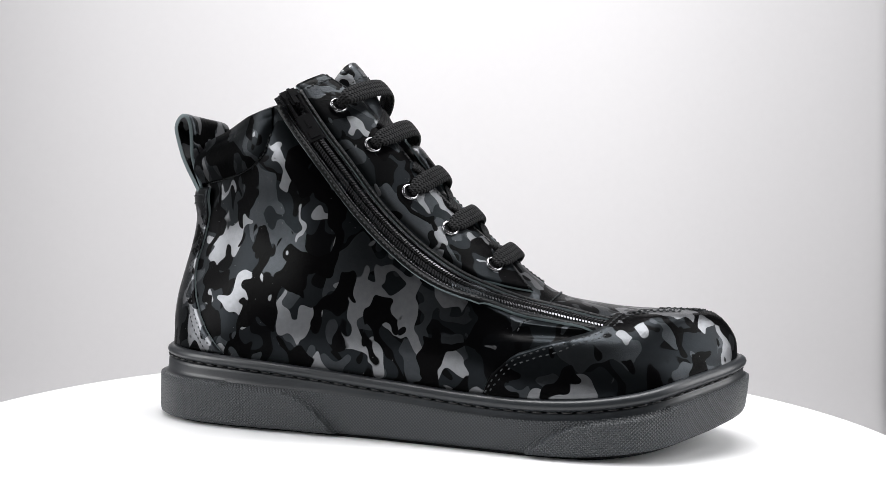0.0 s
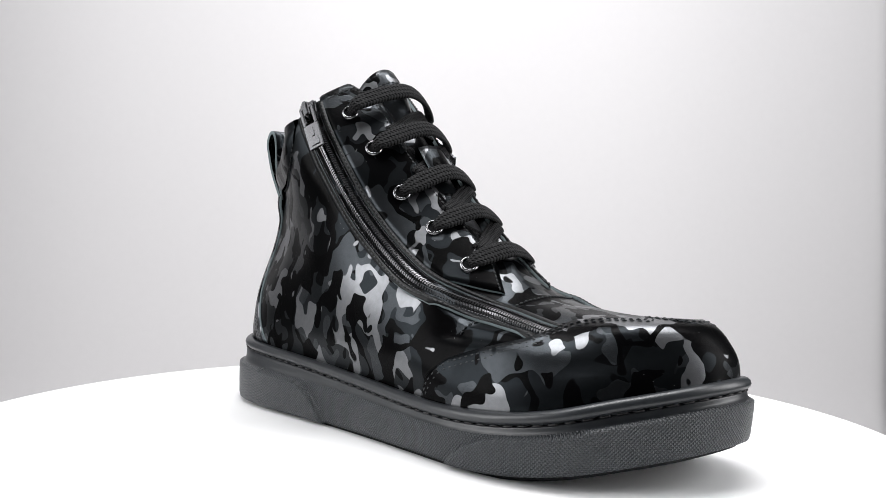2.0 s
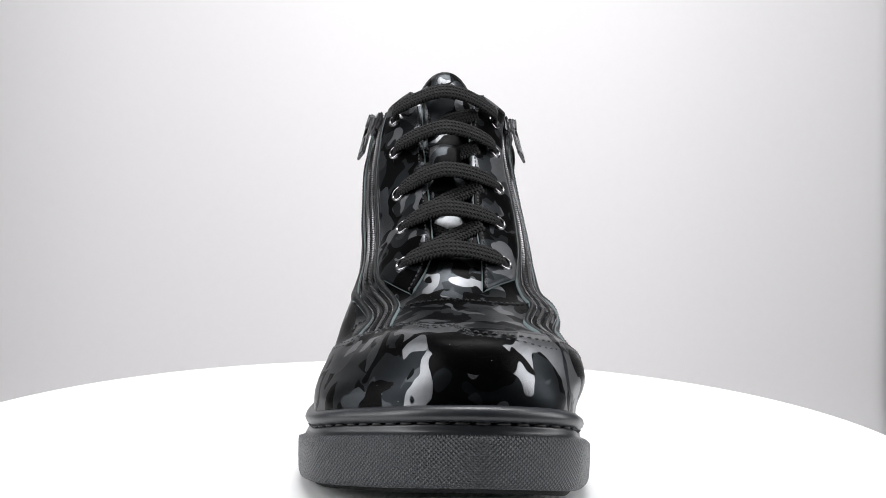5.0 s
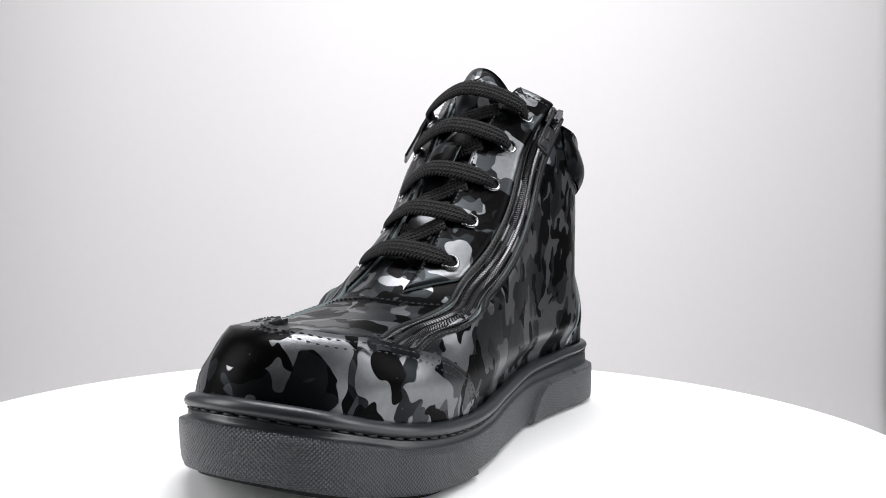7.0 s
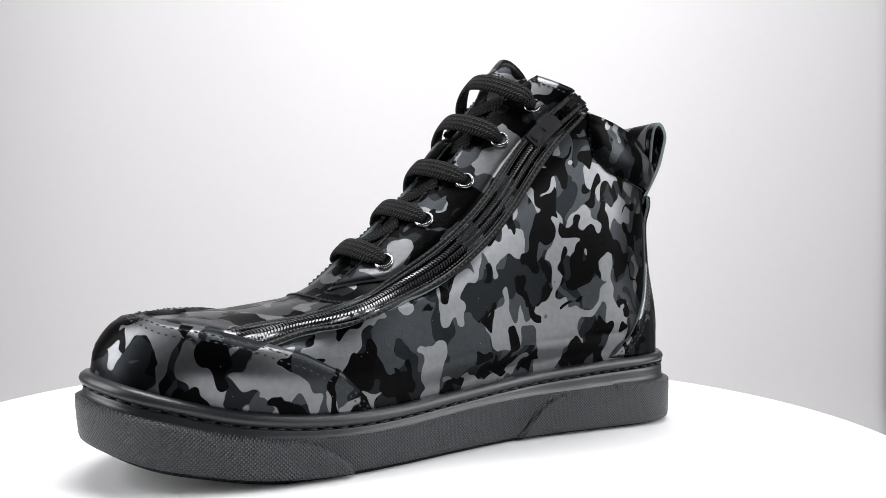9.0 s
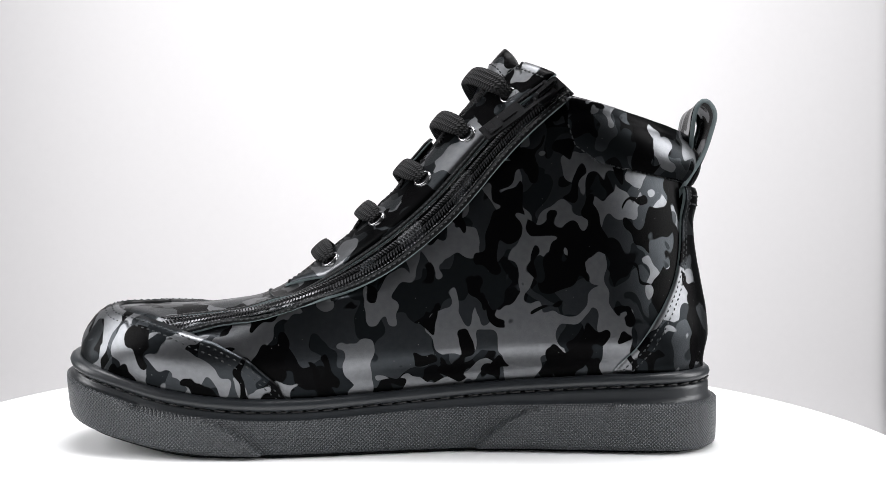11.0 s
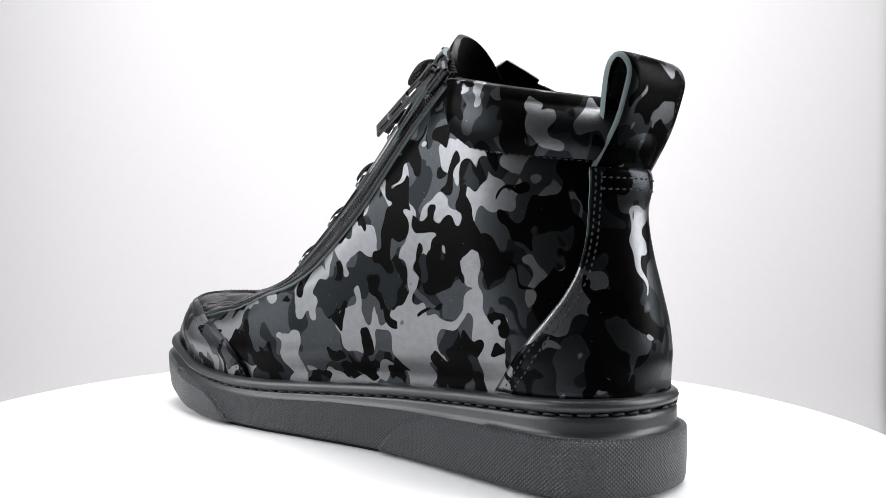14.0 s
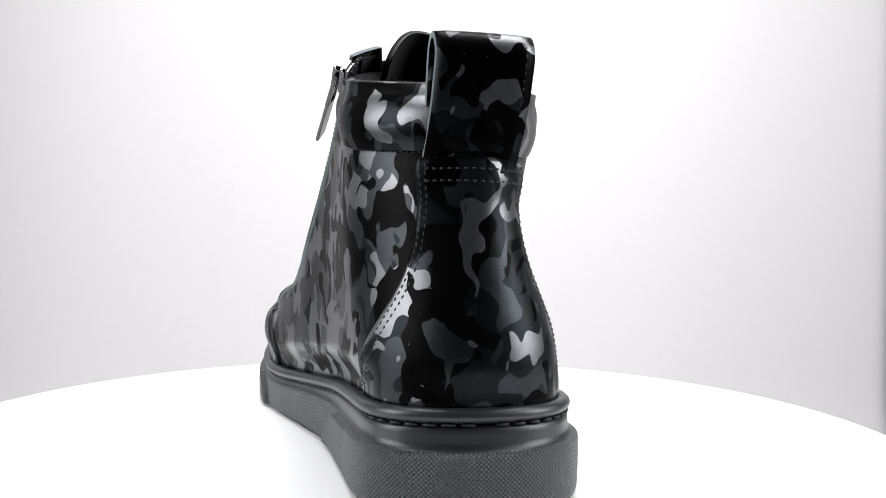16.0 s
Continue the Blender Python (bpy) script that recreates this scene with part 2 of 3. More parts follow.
def resample(path, step):
    p = np.array(path, float)
    s = np.concatenate([[0], np.cumsum(np.linalg.norm(np.diff(p, axis=0), axis=1))])
    n = max(2, int(s[-1] / step) + 1)
    w = np.linspace(0, s[-1], n)
    return np.stack([np.interp(w, s, p[:, k]) for k in range(p.shape[1])], -1)


def stitches(name, path, normals, parent, lift=0.2, length=1.7, gap=0.9, rad=0.32, material=None):
    """A row of thread stitches that dip into the leather at both ends."""
    p = np.hstack([np.array(path, float), np.array(normals, float)])
    s = np.concatenate([[0], np.cumsum(np.linalg.norm(np.diff(p[:, :3], axis=0), axis=1))])
    verts, faces, x = [], [], gap
    while x + length < s[-1]:
        pts = []
        for f, h in ((0, -0.5), (0.2, 0.2), (0.5, 0.45), (0.8, 0.2), (1, -0.5)):
            w = x + f * length
            o = np.array([np.interp(w, s, p[:, k]) for k in range(6)])
            pts.append((o[:3] + o[3:] * (lift + h), o[3:]))
        v, fc = tube([a for a, _ in pts], [rad * 0.5, rad, rad, rad, rad * 0.5], 5, ups=[b for _, b in pts])
        base = len(verts)
        verts += v
        faces += [tuple(base + i for i in f) for f in fc]
        x += length + gap
    return mesh_object(name, verts, faces, material or THREAD, parent)


# ---------------------------------------------------------------- studio
def quad_box(name, lo, hi, material, label, category, kind="structure"):
    bm = bmesh.new()
    bmesh.ops.create_cube(bm, size=1.0)
    for v in bm.verts:
        v.co = Vector([lo[i] + (v.co[i] + 0.5) * (hi[i] - lo[i]) for i in range(3)])
    me = bpy.data.meshes.new(name)
    bm.to_mesh(me)
    bm.free()
    me.materials.append(material)
    return tagged(new(name, me), label, category, kind=kind)


TABLE_R = 0.5958 * D
FLOOR_Z = -0.80


def build_studio():
    quad_box("floor", (-2.0, -2.0, FLOOR_Z - 0.05), (2.0, 2.0, FLOOR_Z), FLOOR_GREY, "plain dark studio floor under the turntable", "floor")
    quad_box("ceiling", (-2.0, -2.0, 1.75), (2.0, 2.0, 1.8), ROOM_PAINT, "plain grey painted studio ceiling", "ceiling")
    quad_box("wall_north", (-2.0, 2.0, FLOOR_Z), (2.0, 2.05, 1.75), ROOM_PAINT, "plain grey painted studio wall", "wall")
    quad_box("wall_south", (-2.0, -2.05, FLOOR_Z), (2.0, -2.0, 1.75), ROOM_PAINT, "plain grey painted studio wall", "wall")
    quad_box("wall_west", (-2.05, -2.0, FLOOR_Z), (-2.0, 2.0, 1.75), ROOM_PAINT, "plain grey painted studio wall", "wall")
    quad_box("wall_east", (2.0, -2.0, FLOOR_Z), (2.05, 2.0, 1.75), ROOM_PAINT, "plain grey painted studio wall", "wall")
    # paper sweep: hangs behind the turntable and curves on to the floor
    prof = [(1.45, 1.70), (1.45, 1.2), (1.45, 0.5), (1.45, -0.2)]
    prof += [(1.45 - 0.5 * (1 - math.cos(a)), -0.2 - 0.595 * math.sin(a)) for a in np.linspace(0.1, math.pi / 2, 10)]
    prof += [(0.6, FLOOR_Z + 0.005)]
    verts, xs = [], np.linspace(-1.7, 1.056, 30)
    curl = [(1.067 + 0.06 * math.sin(a), 0.06 * (1 - math.cos(a))) for a in np.linspace(0.1, 1.5, 8)]
    line = [(x, 0.004 * math.sin(9 * x)) for x in xs] + [(x, y + 0.004 * math.sin(9 * 1.056)) for x, y in curl]
    for y, z in prof:
        for x, back in line:
            verts.append((x, y + back, z))
    for y, z in prof:
        for x, back in line:
            verts.append((x - 0.001, y + 0.004 + back, z - 0.001))
    r, c = len(prof), len(line)
    faces = grid_faces(r, c) + [tuple(i + r * c for i in f[::-1]) for f in grid_faces(r, c)]
    tagged(mesh_object("backdrop", verts, faces, PAPER, scale=1.0), "seamless white paper backdrop sweep behind the turntable", "backdrop", kind="structure")


def build_turntable():
    base = tagged(new("turntable"), "round white matt display turntable carrying the boot", "turntable")
    bm = bmesh.new()
    prof = [(0.0, 0.0), (TABLE_R - 0.003, 0.0), (TABLE_R - 0.0009, -0.0009), (TABLE_R, -0.003), (TABLE_R, -0.016), (TABLE_R - 0.002, -0.018), (0.0, -0.018)]
    n = 160
    rings = []
    for r, z in prof[1:-1]:
        rings.append([bm.verts.new((r * math.cos(2 * math.pi * k / n), r * math.sin(2 * math.pi * k / n), z)) for k in range(n)])
    for a, b in zip(rings, rings[1:]):
        for k in range(n):
            bm.faces.new((a[k], b[k], b[(k + 1) % n], a[(k + 1) % n]))
    bm.faces.new(rings[0])
    bm.faces.new(rings[-1][::-1])
    part("tabletop", bm, WHITE_TOP, base)
    bm = bmesh.new()
    bmesh.ops.create_cone(bm, cap_ends=True, segments=48, radius1=0.10, radius2=0.09, depth=0.03, matrix=Matrix.Translation((0, 0, -0.033)))
    part("drive_housing", bm, WHITE_TOP, base)
    # a plain plinth stands below, out of view
    plinth = quad_box("plinth", (-0.12, -0.12, FLOOR_Z), (0.12, 0.12, -0.048), ROOM_PAINT, "dark grey square plinth under the turntable", "plinth", kind="")
    return base


# ---------------------------------------------------------------- the boot: forms in design units
SOLE_PLAN = [(-143, 12), (-140.5, -5.5), (-130.5, -20.2), (-112, -31), (-85, -35.2), (-45, -35.5), (0, -37), (35, -39.5), (65, -41.5),
             (94, -39.3), (119, -31), (137.5, -14), (152.3, 4.5), (158.2, 26), (152.3, 45.7), (140.3, 58), (119.5, 63.5), (98, 67.6), (67, 68),
             (41, 64.5), (12, 58), (-34, 49.5), (-73, 49.5), (-110, 50), (-128, 44), (-139, 30)]
NS = 1200
PLAN = spline(SOLE_PLAN, NS, closed=True)
_t = np.roll(PLAN, -1, 0) - np.roll(PLAN, 1, 0)
_t /= np.linalg.norm(_t, axis=1)[:, None]
PLAN_N = np.stack([_t[:, 1], -_t[:, 0]], -1)
ARC = np.concatenate([[0], np.cumsum(np.linalg.norm(np.diff(PLAN, axis=0), axis=1))])


def sole_bottom(u):
    return 1.4 + (13.6 * ((u - 72) / 84) ** 1.9 if u > 72 else 0.0)


def welt_top(u):
    return curve(u, [-143, -88, -44, 0, 45, 80, 110, 135, 165], [37.0, 34.5, 31.5, 28, 25, 25.3, 29, 35.3, 43])


# front and back profile of the upper, station by station: front u, z; back u, z
STATIONS = [(152, 30, -140.5, 30), (151, 42, -140, 42), (149, 51, -140, 50), (144.5, 57.5, -139.7, 56), (136.5, 61, -139.3, 60),
            (121, 61.5, -138.6, 65), (104, 62, -137.6, 70), (88, 64, -136.6, 75), (73, 67, -135.6, 80), (59, 74.5, -134.3, 86),
            (41, 90, -132.5, 98), (22.5, 107.5, -131.8, 112), (4, 128, -130.5, 124), (-14, 150, -128.6, 137), (-30, 169.5, -127.5, 145)]
NK = 90
ST = spline([(*s,) for s in STATIONS], NK)
# the same form carried on above the collar, to lay the flaps and the upper laces on
ST_MORE = np.vstack([ST, spline([(-30, 169.5, -127.5, 145), (-39, 179.5, -126.5, 158), (-48, 189.5, -126.5, 168)], 12)[1:]])


def over(z, start, soft=7.0):
    return soft * math.log1p(math.exp(min(30.0, (z - start) / soft)))


def side_left(u, z):
    v = curve(u, [-140, -110, -85, -45, 0, 35, 65, 95, 120, 160], [-24, -27.5, -30.5, -31.8, -33.5, -36.5, -38, -35.2, -26.8, -12])
    rear = smoothstep(-u, 45, 110)
    v += (0.02 * (1 - rear) + 0.15 * rear) * over(min(z, 125), 45)
    # waist above the heel
    v += 5.5 * smoothstep(-u, 40, 80) * smoothstep(u, -135, -100) * math.exp(-((z - 90) / 20) ** 2)
    v -= 4.0 * smoothstep(z, 108, 138) * smoothstep(u, -112, -70) + 2.5 * smoothstep(z, 138, 158)
    # the inner side leans in towards the laces
    lean = (0.5 + 0.22 * smoothstep(u, 10, 60) + 0.3 * smoothstep(u, 80, 110)) * 5.0 * math.log1p(math.exp(min(20.0, (z - (40 - 5.5 * smoothstep(u, 30, 65) + 0.42 * max(0.0, 60 - u))) / 5.0)))
    most = 7 + 22 * smoothstep(u, -35, 60)
    return v + smoothstep(u, -35, 10) * most * (1 - math.exp(-lean / most))


def side_right(u, z):
    v = curve(u, [-140, -110, -85, -34, 0, 12, 41, 67, 100, 125, 160], [45, 47.5, 49.5, 51, 56.5, 58, 62.5, 65.3, 66, 63.5, 54])
    fore = smoothstep(u, -40, 20)
    return v - fore * (0.02 + 0.10 * smoothstep(u, 15, 50) + 0.36 * smoothstep(u, 45, 85)) * over(z, 46, 4.0) + (1 - fore) * 1.5 * smoothstep(z, 60, 110)


def centre(u):
    return curve(u, [-140, -60, 0, 60, 110, 160], [13, 12, 13, 16, 20, 25])


def cap(d, length, p):
    if d >= length:
        return 1.0
    x = min(1.0, max(0.0, 1 - d / length))
    return max(0.0, 1 - x ** p) ** (1 / p)


NJ = 64


def ring_point(st, s, left):
    fu, fz, bu, bz = st
    u, z = bu + s * (fu - bu), bz + s * (fz - bz)
    high = smoothstep(fz, 60, 100)
    shaft = smoothstep(bz, 50, 120)
    vamp = smoothstep(104 - fu, -16, 30)
    if left:
        lf, pf = 58 - 6 * high, 2.3 - 0.6 * vamp - 0.22 * high
        lb, pb = 54 + 14 * shaft, 2.3 - 0.5 * shaft
    else:
        lf, pf = 58 - 8 * high, 2.3 - 0.55 * vamp - 0.12 * high
        lb, pb = 46 + 12 * smoothstep(bz, 48, 82), 2.0
    z -= 3.0 * math.sin(math.pi * s) * smoothstep(bz, 118, 142)
    g = cap(fu - u, lf, pf) * cap(u - bu, lb, pb)
    # the lowest rings follow the welt
    low = 1 - smoothstep(fz, 30, 58)
    z += low * (welt_top(u) - 4.0 - (30 + 0.0 * s))
    c = centre(u)
    full = side_left(u, z) if left else side_right(u, z)
    v = c + (full - c) * g
    # the vamp falls away to both sides of its ridge
    wide = abs(v - c) / (abs(full - c) + 1e-6)
    z -= (7.0 if left else 5.5) * smoothstep(wide, 0.3, 1.0) * smoothstep(z, 47, 60) * smoothstep(u, 35 if left else 58, 60 if left else 82) * (1 - smoothstep(u, 100, 130))
    return (u, v, z)


def upper_rings(stations=None):
    rows = []
    for st in (ST if stations is None else stations):
        row = []
        for j in range(NJ):
            s = (1 - math.cos(math.pi * j / NJ)) / 2
            row.append(ring_point(st, s, True))
        for j in range(NJ):
            s = (1 + math.cos(math.pi * j / NJ)) / 2
            row.append(ring_point(st, s, False))
        rows.append(row)
    return np.array(rows)




def seat_on_welt(rows):
    """Keeps the foot of the upper just inside the welt, easing off above it."""
    for ring in rows:
        tops = np.array([welt_top(a) for a in ring[:, 0]])
        low = np.array([1 - smoothstep(z, t + 2, t + 15) for z, t in zip(ring[:, 2], tops)])
        gap = ring[:, None, :2] - PLAN[None]
        near = np.argmin((gap ** 2).sum(2), 1)
        out = (gap[np.arange(len(ring)), near] * PLAN_N[near]).sum(1)
        ring[:, :2] += PLAN_N[near] * ((np.clip(out, -6.6, -5.6) - out) * low)[:, None]
    return rows


UPPER = seat_on_welt(upper_rings())
# the throat lies below the lace panels
for _ring in UPPER:
    for _p in _ring:
        _in = (1 - smoothstep(abs(_p[1] - 14.5), 8.5, 12.0)) * smoothstep(_p[2], 84, 96) * smoothstep(_p[0], -60, -45)
        _p += np.array((-0.74, 0, -0.67)) * 8.0 * _in
_faces = grid_faces(NK, 2 * NJ, closed=True)
_more = seat_on_welt(upper_rings(ST_MORE))
BVH = BVHTree.FromPolygons([tuple(v) for v in _more.reshape(-1, 3)], grid_faces(len(ST_MORE), 2 * NJ, closed=True))


def fixed(hit, way):
    """The hit's place and its normal, turned against the way it was met."""
    p, n = hit[0], hit[1]
    if n.dot(way) > 0:
        n = -n
    return np.array(p), np.array(n)


def from_side(u, z, right):
    way = Vector((0, -1 if right else 1, 0))
    hit = BVH.ray_cast(Vector((u, 200 if right else -200, z)), way)
    if hit[0] is None:
        hit = BVH.find_nearest(Vector((u, 40 if right else -20, z)))
    return fixed(hit, way)


def from_round(au, av, ang, z):
    """Met from outside, level, towards the upright axis at (au, av)."""
    d = Vector((math.cos(ang), math.sin(ang), 0))
    hit = BVH.ray_cast(Vector((au, av, z)) + d * 300, -d)
    if hit[0] is None or hit[3] > 300:
        hit = BVH.find_nearest(Vector((au, av, z)) + d * 60)
    return fixed(hit, -d)


def nearest(p):
    q = Vector(p)
    hit = BVH.find_nearest(q)
    inside = Vector((hit[0].x * 0.6 - 25, 13, min(hit[0].z * 0.6 + 20, 110)))
    return fixed(hit, inside - hit[0])


FRONT_WAY = Vector((-0.74, 0, -0.67)).normalized()


def from_front(p):
    hit = BVH.ray_cast(Vector(p) - FRONT_WAY * 150, FRONT_WAY)
    if hit[0] is None:
        hit = BVH.find_nearest(Vector(p))
    return fixed(hit, FRONT_WAY)


def smooth_normals(nn):
    n = np.array(nn, float)
    for _ in range(2):
        m = n.copy()
        m[1:] += n[:-1]
        m[:-1] += n[1:]
        m[:, 1:] += n[:, :-1]
        m[:, :-1] += n[:, 1:]
        n = m / (np.linalg.norm(m, axis=2)[:, :, None] + 1e-9)
    return n


def split(rows):
    g = np.array([[p for p, _ in r] for r in rows])
    n = smooth_normals([[q for _, q in r] for r in rows])
    return g, n


EYE_L = [(38, -2.5, 79.5), (15, -2.5, 95.5), (-5.5, -6, 114), (-24, -9.5, 137), (-40.5, -12, 157.5)]
EYE_R = [(38.5, 40, 83), (16, 36.5, 99.5), (-5, 36.5, 118), (-24, 36, 139.5), (-41, 39, 159)]
# middle of each zip in side view (u, z), toe to top
ZIP_R = [(116, 52.5), (103, 55), (84, 58), (66.5, 61.3), (50, 66.5), (31, 75), (16.5, 83.4), (2, 95), (-13, 109), (-25, 124), (-37.5, 139), (-50.5, 151.8), (-64.5, 164)]
ZIP_L = [(116, 51.5), (104, 54), (88, 56.5), (70.5, 60), (50, 64.6), (28, 72.4), (11.3, 82), (-5, 95.2), (-19, 110), (-30, 124.6), (-41.5, 138.5), (-54, 153.8), (-62.5, 165.5)]
LEATHER = [CAMO, CUT_EDGE]


def build_sole(boot):
    # midsole wall with raised heel and toe panels
    levels = [(-6.0, 0.0), (-1.6, 0.004), (-0.5, 0.04), (-0.1, 0.13), (0, 0.3), (0.1, 0.45), (0.1, 0.6), (0.1, 0.74), (0.05, 0.86), (-0.1, 0.93),
              (-0.4, 0.97), (-0.9, 1.0), (-1.2, -0.75), (-1.3, -0.4), (-1.4, -0.22), (-1.9, -0.12), (-3.4, -0.05), (-5.2, -0.0005), (-12, -0.0004), (-26, -0.0003)]
    wall = [k for k in levels if k[1] >= 0]
    hs = [k[1] for k in wall[3:9]]
    more = [(table(h, hs, [k[0] for k in wall[3:9]]), h) for h in np.linspace(hs[0], hs[-1], 26)]
    levels = wall[:3] + more + wall[9:] + [k for k in levels if k[1] < 0]
    verts, uvs = [], []
    for off, h in levels:
        for i in range(NS):
            u, v = PLAN[i]
            zb, zt = sole_bottom(u), welt_top(u)
            smooth_band = table(u, [-143, -60, 0, 160], [8.0, 5.5, 3.0, 2.6])
            seat = zt - 5.4
            z = zb + h * (seat - smooth_band - zb) if h >= 0 else seat + h * smooth_band
            lim = table(h, [0, 0.3, 0.6, 0.85, 0.93], [0, 5, 12, 22, 60])
            heel = smoothstep(-u - 35 - lim + 8, 0, 2.2) if h >= 0 else 0.0
            toe = smoothstep(u - 62 - lim * (1.0 if v < 15 else 0.9), 0, 2.2) if h >= 0 else 0.0
            raised = (2.6 - 1.0 * smoothstep(u, 120, 150)) * max(heel, toe) * smoothstep(1.0 - h, 0, 0.07) if h >= 0 else 0.0
            tuck = -1.7 * smoothstep(u, 95, 145) * (1 - max(0.0, h)) if h >= 0 else 0.0
            p = PLAN[i] + PLAN_N[i] * (off - 0.6 + raised + tuck)
            verts.append((p[0], p[1], z))
            uvs.append((ARC[i] * U, z * U))
    rows = len(levels)
    faces = grid_faces(rows, NS, closed=True)
    idx = [0 if i // NS < 30 else 1 for i in range(len(faces))]
    faces.append(tuple(range(NS))[::-1])
    idx.append(1)
    mesh_object("midsole", verts, faces, [RUBBER_WALL, RUBBER], boot, uvs=uvs, idx=idx, wrap=ARC[-1] * U, label="thick dark grey rubber sidewall with pimpled panels")
    # rolled welt lip
    path, ups = [], []
    for i in range(NS):
        p = PLAN[i] - PLAN_N[i] * (3.7 + 0.8 * smoothstep(-PLAN[i][0], 90, 130))
        path.append((p[0], p[1], welt_top(PLAN[i][0]) - 2.7))
        ups.append((0, 0, 1))
    v, f = tube(path, 3.3, 12, closed=True, squash=0.82, ups=ups)
    mesh_object("welt", v, f, RUBBER, boot, label="smooth rolled rubber welt")
    # stitches in the groove below the lip
    loop = [(PLAN[i][0] - PLAN_N[i][0] * 2.6, PLAN[i][1] - PLAN_N[i][1] * 2.6, welt_top(PLAN[i][0]) - 5.5) for i in list(range(NS)) + [0]]
    nrm = [(PLAN_N[i][0], PLAN_N[i][1], 0.3) for i in list(range(NS)) + [0]]
    stitches("welt_stitching", loop, nrm, boot, length=5.0, gap=1.4, rad=0.5, material=WELT_THREAD)
    # tread: the sole's running surface, set in from the wall; its black deepens the contact shade
    verts, faces = [], []
    for inset, low in ((3.0, 0.3), (3.4, 2.1), (5.0, 2.25)):
        for i in range(NS):
            p = PLAN[i] - PLAN_N[i] * (inset + 2.2 * smoothstep(PLAN[i][0], 95, 145))
            verts.append((p[0], p[1], max(0.02, sole_bottom(PLAN[i][0]) - low)))
    faces = grid_faces(3, NS, closed=True, flip=True)
    faces.append(tuple(2 * NS + i for i in range(NS))[::-1])
    mesh_object("tread", verts, faces, TREAD, boot, label="thin dark rubber tread")


def build_upper(boot):
    # main shell with its lining turned in at the collar
    verts = UPPER.reshape(-1, 3).tolist()
    faces = list(_faces)
    idx = [0] * len(faces)
    last = UPPER[-1]
    mid = np.array([-75, 12, 0])
    rows = [last]
    for inn, down in ((1.5, -1.2), (3.2, 0.0), (4.2, 5), (5, 20), (6, 60), (7, 100)):
        ring = []
        for p in last:
            w = np.array([p[0] - mid[0], p[1] - mid[1]])
            k = 1 - inn / (np.linalg.norm(w) + 1e-6)
            ring.append((mid[0] + w[0] * k, mid[1] + w[1] * k, p[2] - down))
        b = len(verts)
        verts += ring
        n = 2 * NJ
        prev = b - n
        for j in range(n):
            faces.append((prev + j, prev + (j + 1) % n, b + (j + 1) % n, b + j))
            idx.append(1)
    b = len(verts) - 2 * NJ
    faces.append(tuple(b + j for j in range(2 * NJ)))
    idx.append(1)
    mesh_object("upper", verts, faces, [CAMO, LINING], boot, idx=idx, label="black camouflage leather upper with dark textile lining")


def build_toe_cap(boot):
    angs = [116, 112, 97, 80, 58, 40, 20, 0, -20, -40, -57, -72, -98, -110, -119, -122]
    tops = [22, 30, 41, 48, 53, 57.5, 60.5, 61.6, 61.2, 59.5, 56, 52.5, 47, 43, 33, 23]
    rows, n, m = [], 110, 14
    for a in np.linspace(116, -122, n):
        zt = float(np.interp(-a, [-x for x in angs], tops))
        col = []
        for k in range(m):
            f = k / (m - 1)
            ang = radians(a)
            p, q = from_round(75, 17, ang, max(zt, 31))
            zb = welt_top(p[0]) - 1.4
            col.append(from_round(75, 17, ang, zb + f * (max(zt, zb + 1) - zb)))
        rows.append(col)
    g, nn = split(rows)
    slab("toe_cap", g, nn, 2.0, [CAMO, LEATHER_BLACK], boot, "black camouflage leather toe cap with double stitched edge")
    for name, back in (("toe_cap_stitching", 2.6), ("toe_cap_stitching", 5.6)):
        path, nrm = [], []
        for i in range(n):
            d = g[i, ::-1]
            s = np.concatenate([[0], np.cumsum(np.linalg.norm(np.diff(d, axis=0), axis=1))])
            w = min(back, s[-1] * 0.9)
            path.append([np.interp(w, s, d[:, k]) for k in range(3)])
            nrm.append(nn[i, -2])
        stitches(name, path, nrm, boot, lift=1.5, length=2.0, gap=1.0, rad=0.4)


